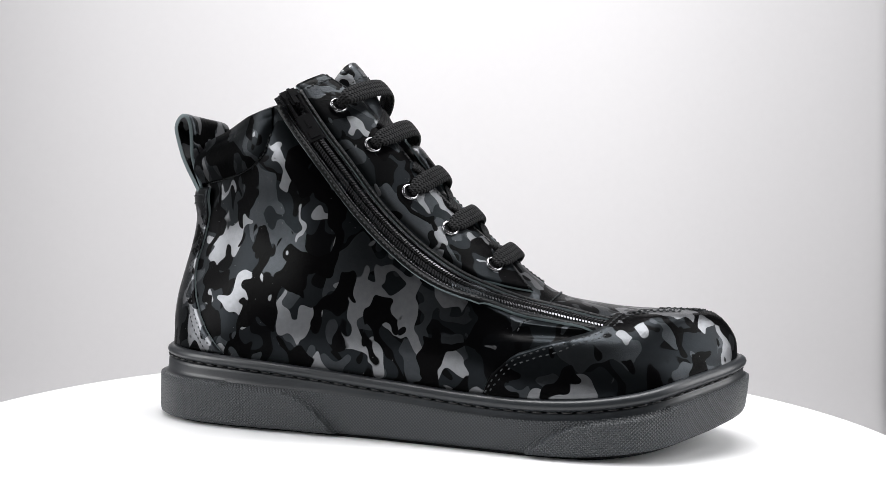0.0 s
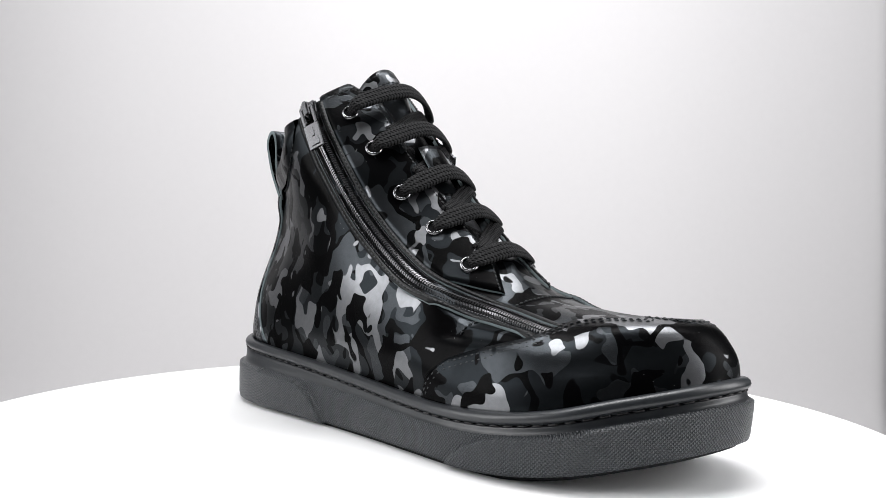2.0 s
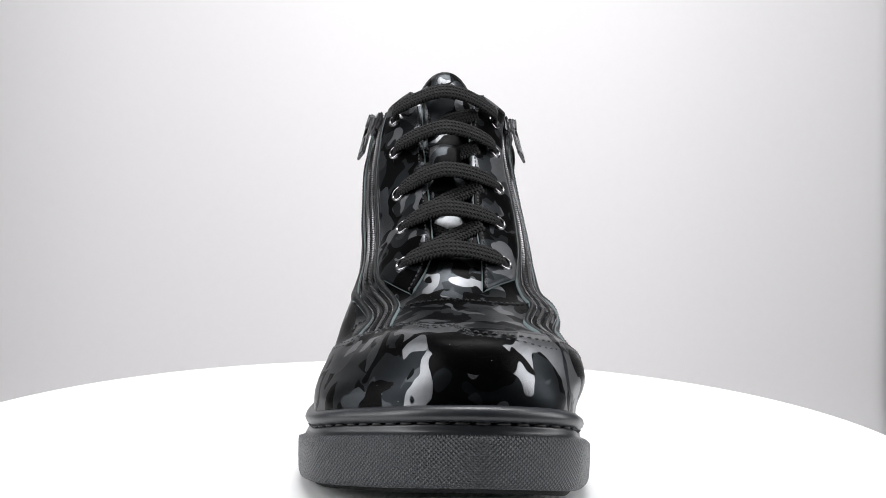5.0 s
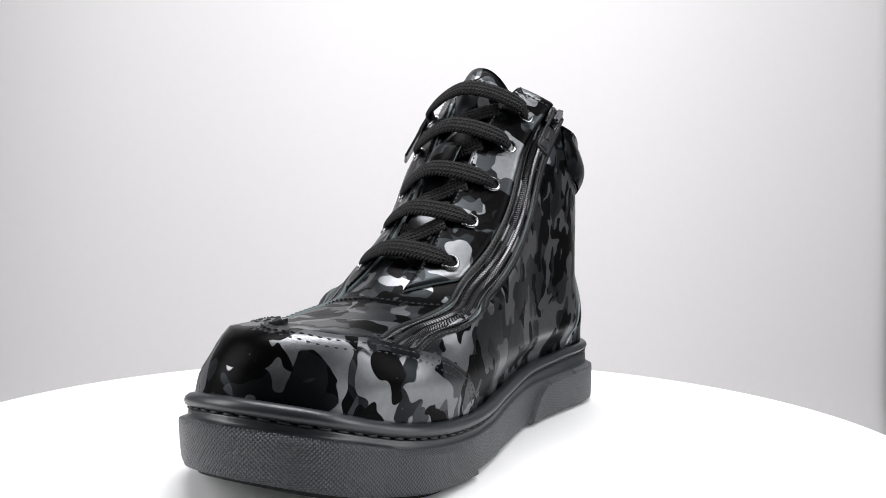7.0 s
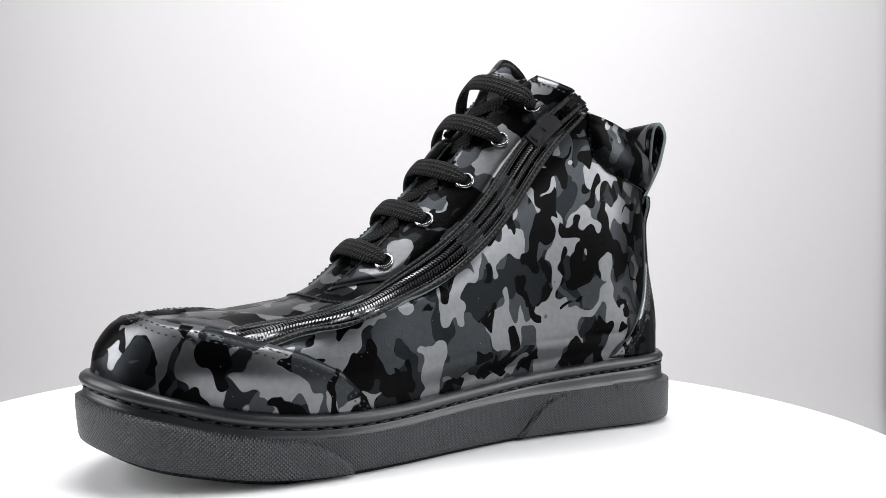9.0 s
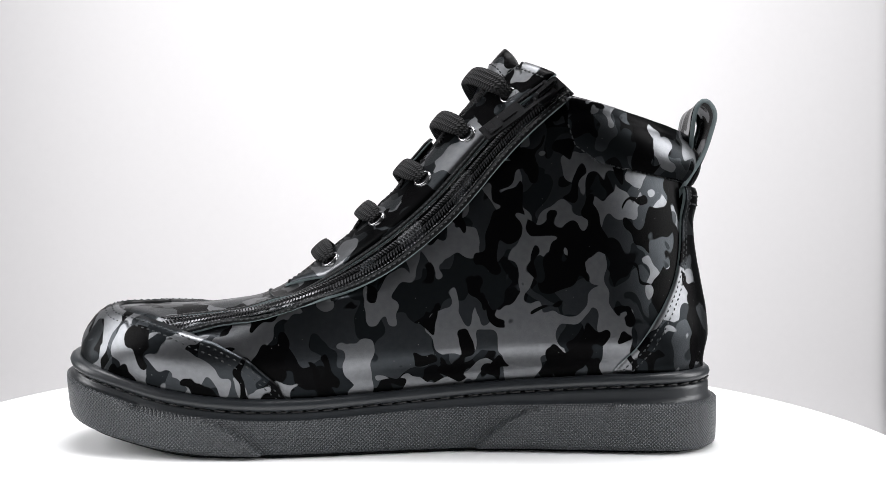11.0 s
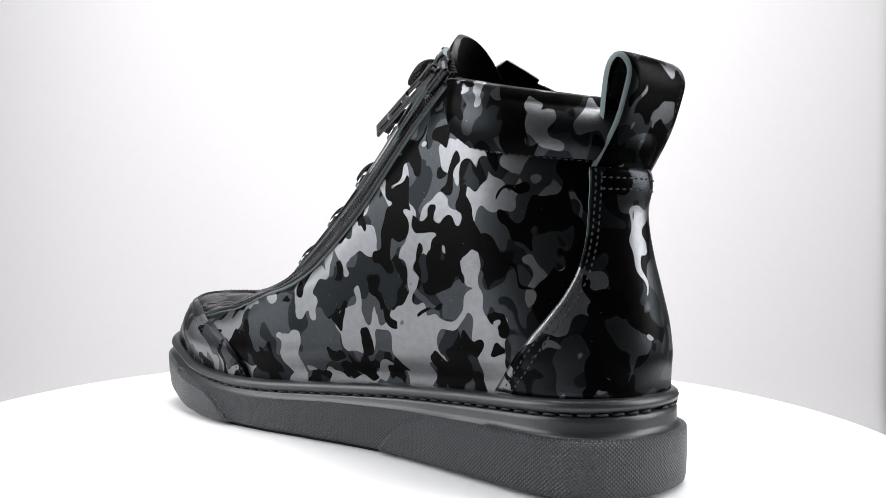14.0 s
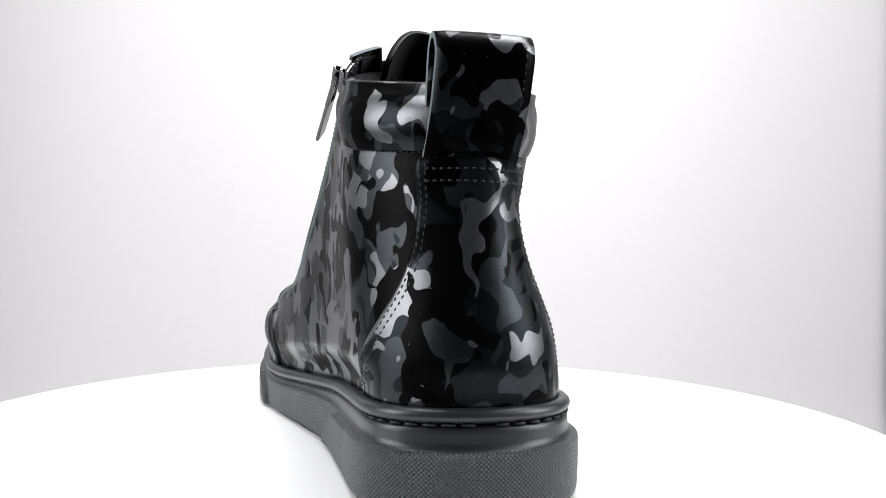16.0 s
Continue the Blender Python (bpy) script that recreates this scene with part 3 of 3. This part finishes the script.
def build_heel_counter(boot):
    zs = [32, 40, 46, 54, 62, 71, 80, 90, 97, 106, 112, 120]
    er = [-86, -92.5, -98, -104, -109, -113, -116, -118, -119, -119.6, -120, -120.5]
    el = [-88, -97, -103, -109, -113, -116, -118, -117.5, -117, -116.5, -116, -116]
    rows = []
    n, m = 44, 48
    for k in range(n):
        z = 35 + k * (120 - 35) / (n - 1)
        pr, _ = from_side(table(z, zs, er), z, True)
        pl, _ = from_side(table(z, zs, el), z, False)
        a0 = math.atan2(pl[1] - 12, pl[0] + 80) % (2 * math.pi)
        a1 = math.atan2(pr[1] - 12, pr[0] + 80) % (2 * math.pi)
        top = smoothstep(z, 55, 112)
        a1 += (math.atan2(23, -46) % (2 * math.pi) - a1) * top
        a0 += (math.atan2(-21.5, -46) % (2 * math.pi) - a0) * top
        rows.append([from_round(-80, 12, a1 + (a0 - a1) * j / (m - 1), z) for j in range(m)])
    g, nn = split(rows)
    for k in range(n):
        g[k] += nn[k] * 2.4 * smoothstep(35 + k * (120 - 35) / (n - 1), 104, 116)
    slab("heel_counter", g, nn, 1.4, LEATHER, boot, "black camouflage leather heel strip")
    for j in (2, 4):
        stitches("heel_stitching", g[:, j], nn[:, j], boot, lift=1.0, rad=0.38)
        stitches("heel_stitching", g[:, m - 1 - j], nn[:, m - 1 - j], boot, lift=1.0, rad=0.38)
    for k in (-3, -5):
        stitches("tab_stitching", g[k, 3:-3], nn[k, 3:-3], boot, lift=1.0, rad=0.4)


def build_heel_loop(boot):
    path = [(-128, 114), (-130, 119), (-134.5, 132), (-139, 146), (-140.7, 154), (-138.2, 159.3), (-134.8, 160.3), (-132, 157), (-130.6, 150), (-129.6, 138), (-128, 128), (-126, 118)]
    line = spline(path, 60)
    tan = np.gradient(line, axis=0)
    tan /= np.linalg.norm(tan, axis=1)[:, None]
    nrm = np.stack([-tan[:, 1], tan[:, 0]], -1)
    rows, nrows = [], []
    for i in range(len(line)):
        row, nr = [], []
        for v in np.linspace(-0.6, 32.5, 9):
            skew = 0.14 * (v - 15)
            bend = (0.022 - 0.018 * smoothstep(line[i, 1], 112, 140)) * (v - 15) ** 2
            row.append((line[i, 0] + skew * (0.5 + 0.5 * i / 60) + bend, v, line[i, 1]))
            nr.append((nrm[i, 0], 0, nrm[i, 1]))
        rows.append(row)
        nrows.append(nr)
    g, nn = np.array(rows), np.array(nrows)
    slab("pull_loop", g, nn, 1.2, LEATHER, boot, "folded camouflage leather pull loop", sink=1.2, round_edge=0.3)
    out = slice(6, 30)
    stitches("loop_stitching", g[out, 0] + np.array((0, 3.0, 0)), nn[out, 0], boot, lift=0.6, rad=0.4)
    stitches("loop_stitching", g[out, -1] - np.array((0, 3.0, 0)), nn[out, -1], boot, lift=0.6, rad=0.4)


def top_edge(u):
    return table(u, [-130, -120, -107, -94, -81, -65], [146, 146.5, 148.5, 151, 154.2, 157.3])


def build_collar(boot):
    # padded collar that rolls over the top edge behind the zips
    seam_u = [-125, -115, -91, -79, -69, -65]
    seam_z = [122, 123, 126, 129, 136, 147]
    n, m = 60, 12
    pr, _ = from_side(-66, 150, True)
    pl, _ = from_side(-66, 150, False)
    a1 = math.atan2(pr[1] - 12, pr[0] + 90) % (2 * math.pi)
    a0 = math.atan2(pl[1] - 12, pl[0] + 90) % (2 * math.pi)
    rows = []
    for i in range(n):
        ang = a1 + (a0 - a1) * i / (n - 1)
        p, _ = from_round(-90, 12, ang, 140)
        lo, hi = table(p[0], seam_u, seam_z), top_edge(p[0]) - 4
        rows.append([from_round(-90, 12, ang, lo + (hi - lo) * k / (m - 1)) for k in range(m)])
    g, nn = split(rows)
    verts = []
    for i in range(n):
        e = math.sin(math.pi * min(1, max(0.0, i / (n - 1)))) ** 0.5
        for k in range(m):
            f = k / (m - 1)
            verts.append(g[i, k] + nn[i, k] * (0.4 + 6.8 * math.sin(math.pi * (0.10 + 0.80 * f)) * (0.08 + 0.92 * e)))
        flat = nn[i, -1] * np.array((1, 1, 0))
        flat /= np.linalg.norm(flat)
        for inn, up in ((0.2, 3.4), (2.6, 4.6), (5.0, 3.6), (6.4, 0.5), (7.2, -8), (7.6, -20)):
            verts.append(g[i, -1] + flat * (2.0 - inn) + np.array((0, 0, up)))
    c = m + 6
    faces = grid_faces(n, c)
    idx = [1 if (q % (c - 1)) > m + 2 else 0 for q in range(len(faces))]
    mesh_object("collar", verts, faces, [CAMO, LINING], boot, idx=idx, label="padded camouflage leather collar")
    stitches("collar_stitching", g[:, 0], nn[:, 0], boot, lift=0.2, rad=0.4)


def zip_line(side):
    pts = spline(ZIP_R if side else ZIP_L, 120)
    got = [from_side(u, z, side) for u, z in pts]
    p = np.array([a for a, _ in got])
    n = np.array([b for _, b in got])
    for _ in range(55):
        p[1:-1] = (p[:-2] + 2 * p[1:-1] + p[2:]) / 4
        n[1:-1] = (n[:-2] + 2 * n[1:-1] + n[2:]) / 4
    n /= np.linalg.norm(n, axis=1)[:, None]
    p -= n * 0.6
    for i in range(6):
        p[i] -= n[i] * 2.6 * (1 - smoothstep(i, 0, 6))
    t = np.gradient(p, axis=0)
    t /= np.linalg.norm(t, axis=1)[:, None]
    across = np.cross(t, n)
    up = across if across[60][2] > 0 else -across     # towards the laces
    if up[60][0] < 0 and up[60][2] < 0:
        up = -up
    return p, n, t, up


def build_zip(boot, side):
    p, n, t, up = zip_line(side)
    N = len(p)
    laid = [[nearest(p[i] + up[i] * w) for w in (-6.6, -4.2, -2.6, 0, 2.6, 4.2, 6.6)] for i in range(N)]
    rows, nr = split(laid)
    for i in range(N):
        rows[i] += n[i] * np.dot(p[i] - rows[i][3], n[i])
    for i in range(6):
        rows[i] -= nr[i] * 1.6 * (1 - smoothstep(i, 0, 6))
    zipper = slab("zipper", np.array(rows), np.array(nr), 0.5, [TAPE, TAPE], boot, "black side zipper with woven tape", round_edge=0.0)
    me = zipper.data
    layer = me.uv_layers.new(name="UVMap")
    s = np.concatenate([[0], np.cumsum(np.linalg.norm(np.diff(p, axis=0), axis=1))]) * U
    loop_v = np.empty(len(me.loops), dtype=np.int32)
    me.loops.foreach_get("vertex_index", loop_v)
    uv = np.array([(s[(k % (N * 7)) // 7], (k % 7) / 6.0) for k in range(2 * N * 7)], dtype=np.float32)
    layer.data.foreach_set("uv", uv[loop_v].ravel())
    # two rows of interlocking teeth
    fine = resample(np.hstack([p, n, up])[:int(N * 0.95)], 1.42)
    for sgn in (-1, 1):
        verts, faces = [], []
        for i, row in enumerate(fine[:-1]):
            o, nn, uu = row[:3], row[3:6], row[6:9]
            tt = fine[i + 1][:3] - o
            tt = tt / np.linalg.norm(tt)
            o = o + (tt * 0.71 if sgn > 0 else 0)
            b = len(verts)
            for (w, lift, half) in ((0.15, 0.2, 0.3), (0.45, 1.2, 0.4), (1.3, 2.0, 0.42), (2.5, 1.7, 0.4), (3.2, 0.3, 0.3)):
                for e in (-1, 1):
                    verts.append(o + uu * sgn * w + nn * lift + tt * (e * half - 0.45 * w))
            faces += [(b, b + 2, b + 3, b + 1), (b + 2, b + 4, b + 5, b + 3), (b + 4, b + 6, b + 7, b + 5), (b + 6, b + 8, b + 9, b + 7),
                      (b, b + 8, b + 6, b + 4), (b, b + 4, b + 2, b), (b + 1, b + 5, b + 7, b + 9), (b + 1, b + 3, b + 5, b + 1)]
            faces = [f for f in faces if len(set(f)) == len(f)]
            faces += [(b, b + 4, b + 2), (b + 1, b + 3, b + 5)]
        mesh_object("zipper_teeth", verts, faces, TOOTH, zipper, smooth=False, label="moulded black zip teeth")
    # coil stitching that binds each row of teeth to its tape
    for sgn in (-1, 1):
        stitches("tape_stitching", p[4:] + up[4:] * sgn * 4.5, n[4:], zipper, lift=0.7, length=1.0, gap=0.6, rad=0.45, material=TOOTH)
    # slider body and pull at the top
    k = int(N * 0.96)
    frame_m = Matrix((Vector(up[k]), Vector(t[k]), Vector(n[k]))).transposed().to_4x4()
    place = Matrix.Translation(Vector(p[k]) * U) @ frame_m

    def bar(bm, lo, hi, m=Matrix.Identity(4), taper=1.0):
        made = bmesh.ops.create_cube(bm, size=1.0)["verts"]
        for v in made:
            q = Vector([lo[i] + (v.co[i] + 0.5) * (hi[i] - lo[i]) for i in range(3)])
            if v.co.y < 0:
                q.x *= taper
            v.co = m @ (q * U)

    def rounded(bm, w):
        bmesh.ops.bevel(bm, geom=bm.edges[:], offset=w * U, segments=2, affect="EDGES")

    bm = bmesh.new()
    bar(bm, (-5.0, -8.0, 1.6), (5.0, 6.5, 5.0), taper=0.72)
    bar(bm, (-1.8, -6.5, 4.6), (1.8, 4.5, 9.0))
    rounded(bm, 1.1)
    bmesh.ops.transform(bm, matrix=place, verts=bm.verts)
    bmesh.ops.recalc_face_normals(bm, faces=bm.faces)
    part("slider", bm, GUNMETAL, zipper, "glossy black zip slider")
    # pull: ring round the bridge and a flat tab hanging down
    drop = Matrix.Translation((0, -3.0 * U, 7.0 * U)) @ Matrix.Rotation(radians(-7 if side else 2), 4, "X")
    bm = bmesh.new()
    bar(bm, (-4.4, -11, -0.8), (-2.6, 3.5, 0.9))
    bar(bm, (2.6, -11, -0.8), (4.4, 3.5, 0.9))
    bar(bm, (-4.4, 2.0, -0.8), (4.4, 3.9, 0.9))
    bar(bm, (-4.6, -29, -0.7), (4.6, -10.2, 0.7), taper=0.95)
    bar(bm, (-2.8, -27, 0.5), (2.8, -21, 1.1))
    bar(bm, (-1.2, -20, 0.5), (1.2, -13, 1.1))
    rounded(bm, 0.35)
    bmesh.ops.transform(bm, matrix=place @ drop @ Matrix.Diagonal((0.92, 1.14 if side else 0.86, 1.0, 1.0)), verts=bm.verts)
    bmesh.ops.recalc_face_normals(bm, faces=bm.faces)
    part("zip_pull", bm, GUNMETAL, zipper, "glossy black metal pull tab")
    # facings that border the zip: lower edge of the eyestay, upper edge of the quarter
    for sgn, wid, name in ((-1, 2.8, "quarter_facing"), (1, 2.4, "stay_facing")):
        rows = [[nearest(p[i] + up[i] * sgn * w) for w in (5.2, 5.2 + wid * 0.5, 5.2 + wid)] for i in range(0, N - (3 if sgn < 0 else 1))]
        g, nn = split(rows)
        for i in range(10):
            g[i] -= nn[i] * 3.0 * (1 - smoothstep(i, 1, 10))
        slab(name, g, nn, 1.6, [LEATHER_BLACK, CUT_EDGE], boot, "black leather edge along the zip", round_edge=0.25)
        stitches("zip_stitching", g[:, 1], nn[:, 1], boot, lift=1.15, rad=0.36)
    return p, n, up


def build_eyestay(boot, side, zp, zn, zup):
    """Lace panel from the zip to the throat."""
    own, other = (EYE_R, EYE_L) if side else (EYE_L, EYE_R)
    front = []
    for a, b in zip(own, other):
        f = 0.24
        front.append(from_front(tuple(a[i] + (b[i] - a[i]) * f for i in range(3)))[0])
    front = [from_front((62, 30 if side else 0, 72))[0]] + front + [from_front((-50, 31 if side else -7, 172))[0] + np.array((0, 0, 3))]
    front = spline(front, 60)
    # matching points on the upper border of the zip
    zi = np.linspace(len(zp) * 0.37, len(zp) - 1, 60)
    back = np.stack([np.interp(zi, np.arange(len(zp)), (zp + zup * 7.6)[:, k]) for k in range(3)], -1)
    rows, m = [], 14
    for i in range(60):
        col = []
        for j in range(m):
            f = j / (m - 1)
            q = front[i] * (1 - f) + back[i] * f
            col.append(nearest(q))
        rows.append(col)
    g, nn = split(rows)
    # the panel's top stands a little away from the shaft
    for i in range(32, 60):
        lift = ((i - 31) / 28.0) ** 1.6
        if side:
            g[i] += np.array((-0.8, 4.4, -1.2)) * lift * np.linspace(0.3, 1.0, m)[:, None]
        else:
            g[i] += np.array((-2.5, 0, 0.8)) * lift
    slab("eyestay", g, nn, 2.0, LEATHER, boot, "camouflage leather lace panel with metal eyelets", round_edge=0.8)
    stitches("eyestay_stitching", g[:, 1] , nn[:, 1], boot, lift=1.75, rad=0.38)
    stitches("eyestay_stitching", g[57, 1:-1], nn[57, 1:-1], boot, lift=1.75, rad=0.38)


def frame_at(p, n):
    n = Vector(n).normalized()
    x = n.orthogonal().normalized()
    y = n.cross(x)
    return Matrix.Translation(Vector(p) * U) @ Matrix((x, y, n)).transposed().to_4x4()


def build_eyelets(boot):
    spots = []
    for side, pts in ((False, EYE_L), (True, EYE_R)):
        for q in pts:
            p, n = nearest(q)
            spots.append((p, n, side))
            bm = bmesh.new()
            prof = [(3.0, -2.5), (3.05, -0.3), (3.25, 0.1), (3.7, 0.3), (4.2, 0.1), (4.5, -0.5), (4.5, -2.5)]
            rings = [[bm.verts.new((r * U * math.cos(k * math.pi / 12), r * U * math.sin(k * math.pi / 12), (h + 2.9) * U)) for k in range(24)] for r, h in prof]
            for a, b in zip(rings, rings[1:]):
                for k in range(24):
                    bm.faces.new((a[k], a[(k + 1) % 24], b[(k + 1) % 24], b[k]))
            bm.normal_update()
            bmesh.ops.reverse_faces(bm, faces=bm.faces)
            bmesh.ops.transform(bm, matrix=frame_at(p, n), verts=bm.verts)
            eyelet = part("eyelet", bm, NICKEL, boot, "round dark nickel eyelet", smooth=True)
            # flat dark disc fills the ring in place of the opening's shade
            bm = bmesh.new()
            bmesh.ops.create_circle(bm, cap_ends=True, segments=20, radius=3.1 * U, matrix=Matrix.Translation((0, 0, 2.2 * U)))
            bmesh.ops.transform(bm, matrix=frame_at(p, n), verts=bm.verts)
            part("hole", bm, LINING, eyelet, "dark disc in place of the shaded eyelet opening")
    return spots


def band(name, path, ups, half, thick, parent, label):
    """Flat braided lace swept along a path."""
    p = np.array(path, float)
    t = np.gradient(p, axis=0)
    t /= np.linalg.norm(t, axis=1)[:, None]
    s = np.concatenate([[0], np.cumsum(np.linalg.norm(np.diff(p, axis=0), axis=1))]) * U
    verts, uvs, sides = [], [], 18
    for i in range(len(p)):
        up = np.array(ups[i], float)
        across = np.cross(t[i], up)
        across /= np.linalg.norm(across) + 1e-9
        up = np.cross(across, t[i])
        for k in range(sides + 1):
            a = 2 * math.pi * k / sides
            c, sn = math.cos(a), math.sin(a)
            x = math.copysign(abs(c) ** 0.75, c) * half[i]
            y = math.copysign(abs(sn) ** 0.8, sn) * thick
            verts.append(p[i] + across * x + up * y)
            uvs.append((s[i], 0.5 + 0.5 * x / max(half[i], 0.1)))
    faces = grid_faces(len(p), sides + 1)
    faces.append(tuple(range(sides))[::-1])
    faces.append(tuple((len(p) - 1) * (sides + 1) + k for k in range(sides)))
    return mesh_object(name, verts, faces, LACE, parent, uvs=uvs, label=label)


def build_laces(boot, spots):
    laces = tagged(new("laces"), "flat black braided laces, straight bars with crossings below")
    laces.parent = boot
    left, right = spots[:5], spots[5:]
    for k in range(5):
        (a, na, _), (b, nb, _) = left[k], right[k]
        path, ups = [], []
        path.append(a + na * 2.2)
        ups.append(na)
        for f in np.linspace(0.05, 0.95, 25):
            q = a * (1 - f) + b * f
            p, n = from_front(tuple(q))
            lift = (3.5, 3.5, 3.7, 5.2, 7.0)[k] + 0.5 * math.sin(math.pi * f)
            path.append(p + n * lift * min(1.0, 0.9 + 2 * min(f - 0.05, 0.95 - f)))
            ups.append(n)
        path.append(b + nb * 2.2)
        ups.append(nb)
        line = spline(np.hstack([path, ups]), 60)
        half = [table(i / 59, [0, 0.04, 0.1, 0.18, 0.82, 0.9, 0.96, 1], [2.4, 3.0, 4.6, 5.1, 5.1, 4.6, 3.0, 2.4]) for i in range(60)]
        band("lace_bar", line[:, :3], line[:, 3:], half, 1.55, laces, "flat braided lace bar")
        if k < 4:
            for start, end in ((left[k], right[k + 1]), (right[k], left[k + 1])):
                path, ups = [], []
                for f in np.linspace(0.2, 0.8, 16):
                    q = start[0] * (1 - f) + end[0] * f
                    p, n = from_front(tuple(q))
                    path.append(p + n * (1.2 - 4.6 * math.sin(math.pi * (f - 0.2) / 0.6) + (1.4 if start is left[k] else -1.0)))
                    ups.append(n)
                band("lace_crossing", path, ups, [4.3] * 16, 1.2, laces, "crossing lace below the bars")


def build_tongue(boot):
    line = spline([(52, 86), (30, 108), (8, 134), (-12, 157), (-28, 176), (-37.5, 187)], 40)
    rows, nr = [], []
    for i, (u, z) in enumerate(line):
        f = i / 39
        half = 20 - 2.5 * f
        row, nn = [], []
        for a in np.linspace(-1, 1, 17):
            drop = smoothstep(f, 0.7, 1.0) * 15 * abs(a) ** 2.4
            uu = u - 16 * a * a - (1 - f) * 2 - 3
            deep = 6.0 * (1 - smoothstep(f, 0.72, 0.95))
            row.append((uu + drop * 0.55 - 0.74 * deep, 12 + 2.0 * (1 - f) + a * half, z - drop - 3 * a * a - 0.67 * deep))
            w = Vector((0.72, 0.9 * a, 0.5)).normalized()
            nn.append(tuple(w))
        rows.append(row)
        nr.append(nn)
    g, nn = np.array(rows), np.array(nr)
    slab("tongue", g, nn, 0.6, [CAMO, LEATHER_BLACK], boot, "camouflage leather tongue with stitched top edge", sink=2.4, round_edge=0.2)
    stitches("tongue_stitching", g[36, 1:-1], nn[36, 1:-1], boot, lift=0.4, rad=0.36)
    inner = g - nn * 2.7
    mesh_object("tongue_lining", inner.reshape(-1, 3), grid_faces(*g.shape[:2]), LINING, boot, label="black textile lining of the tongue")


def build_lace_keeper(boot):
    # small leather bridge on the tongue between two bars
    rows = []
    for k in range(6):
        row = []
        for v in np.linspace(6, 20, 6):
            row.append(from_front((4.0 - 2.2 * k, v, 128 + 2.6 * k)))
        rows.append(row)
    g, nn = split(rows)
    slab("lace_keeper", g, nn, 3.2, LEATHER, boot, "small leather lace keeper stitched to the tongue", sink=-1.8)


def build_vamp_seam(boot):
    # seam that crosses the vamp at the foot of the lacing
    pts = []
    for f in np.linspace(0, 1, 40):
        v = -26 + f * 80
        u = 70 - 14 * (2 * f - 1) ** 2
        hit = BVH.ray_cast(Vector((u, v, 200)), Vector((0, 0, -1)))
        if hit[0] is not None:
            pts.append(fixed(hit, Vector((0, 0, -1))))
    stitches("vamp_stitching", [p for p, _ in pts], [n for _, n in pts], boot, lift=0.1, rad=0.36)


def build_boot():
    boot = tagged(new("boot"), "black camouflage leather high-top boot with side zips on a turntable", "boot")
    build_sole(boot)
    build_upper(boot)
    build_toe_cap(boot)
    build_heel_counter(boot)
    build_heel_loop(boot)
    build_collar(boot)
    build_tongue(boot)
    for side in (False, True):
        zp, zn, zup = build_zip(boot, side)
        build_eyestay(boot, side, zp, zn, zup)
    spots = build_eyelets(boot)
    build_laces(boot, spots)
    build_vamp_seam(boot)
    build_lace_keeper(boot)
    return boot


build_studio()
TURNTABLE = build_turntable()
BOOT = build_boot()


def motions():
    """Turntable and boot turn together at one steady speed."""
    rows = [(t / 2, pose(0, 0, 0, 0, 0, -18.0 - 14.80 * t / 2)) for t in range(33)]
    walk(BOOT, rows)
    walk(TURNTABLE, rows)


motions()
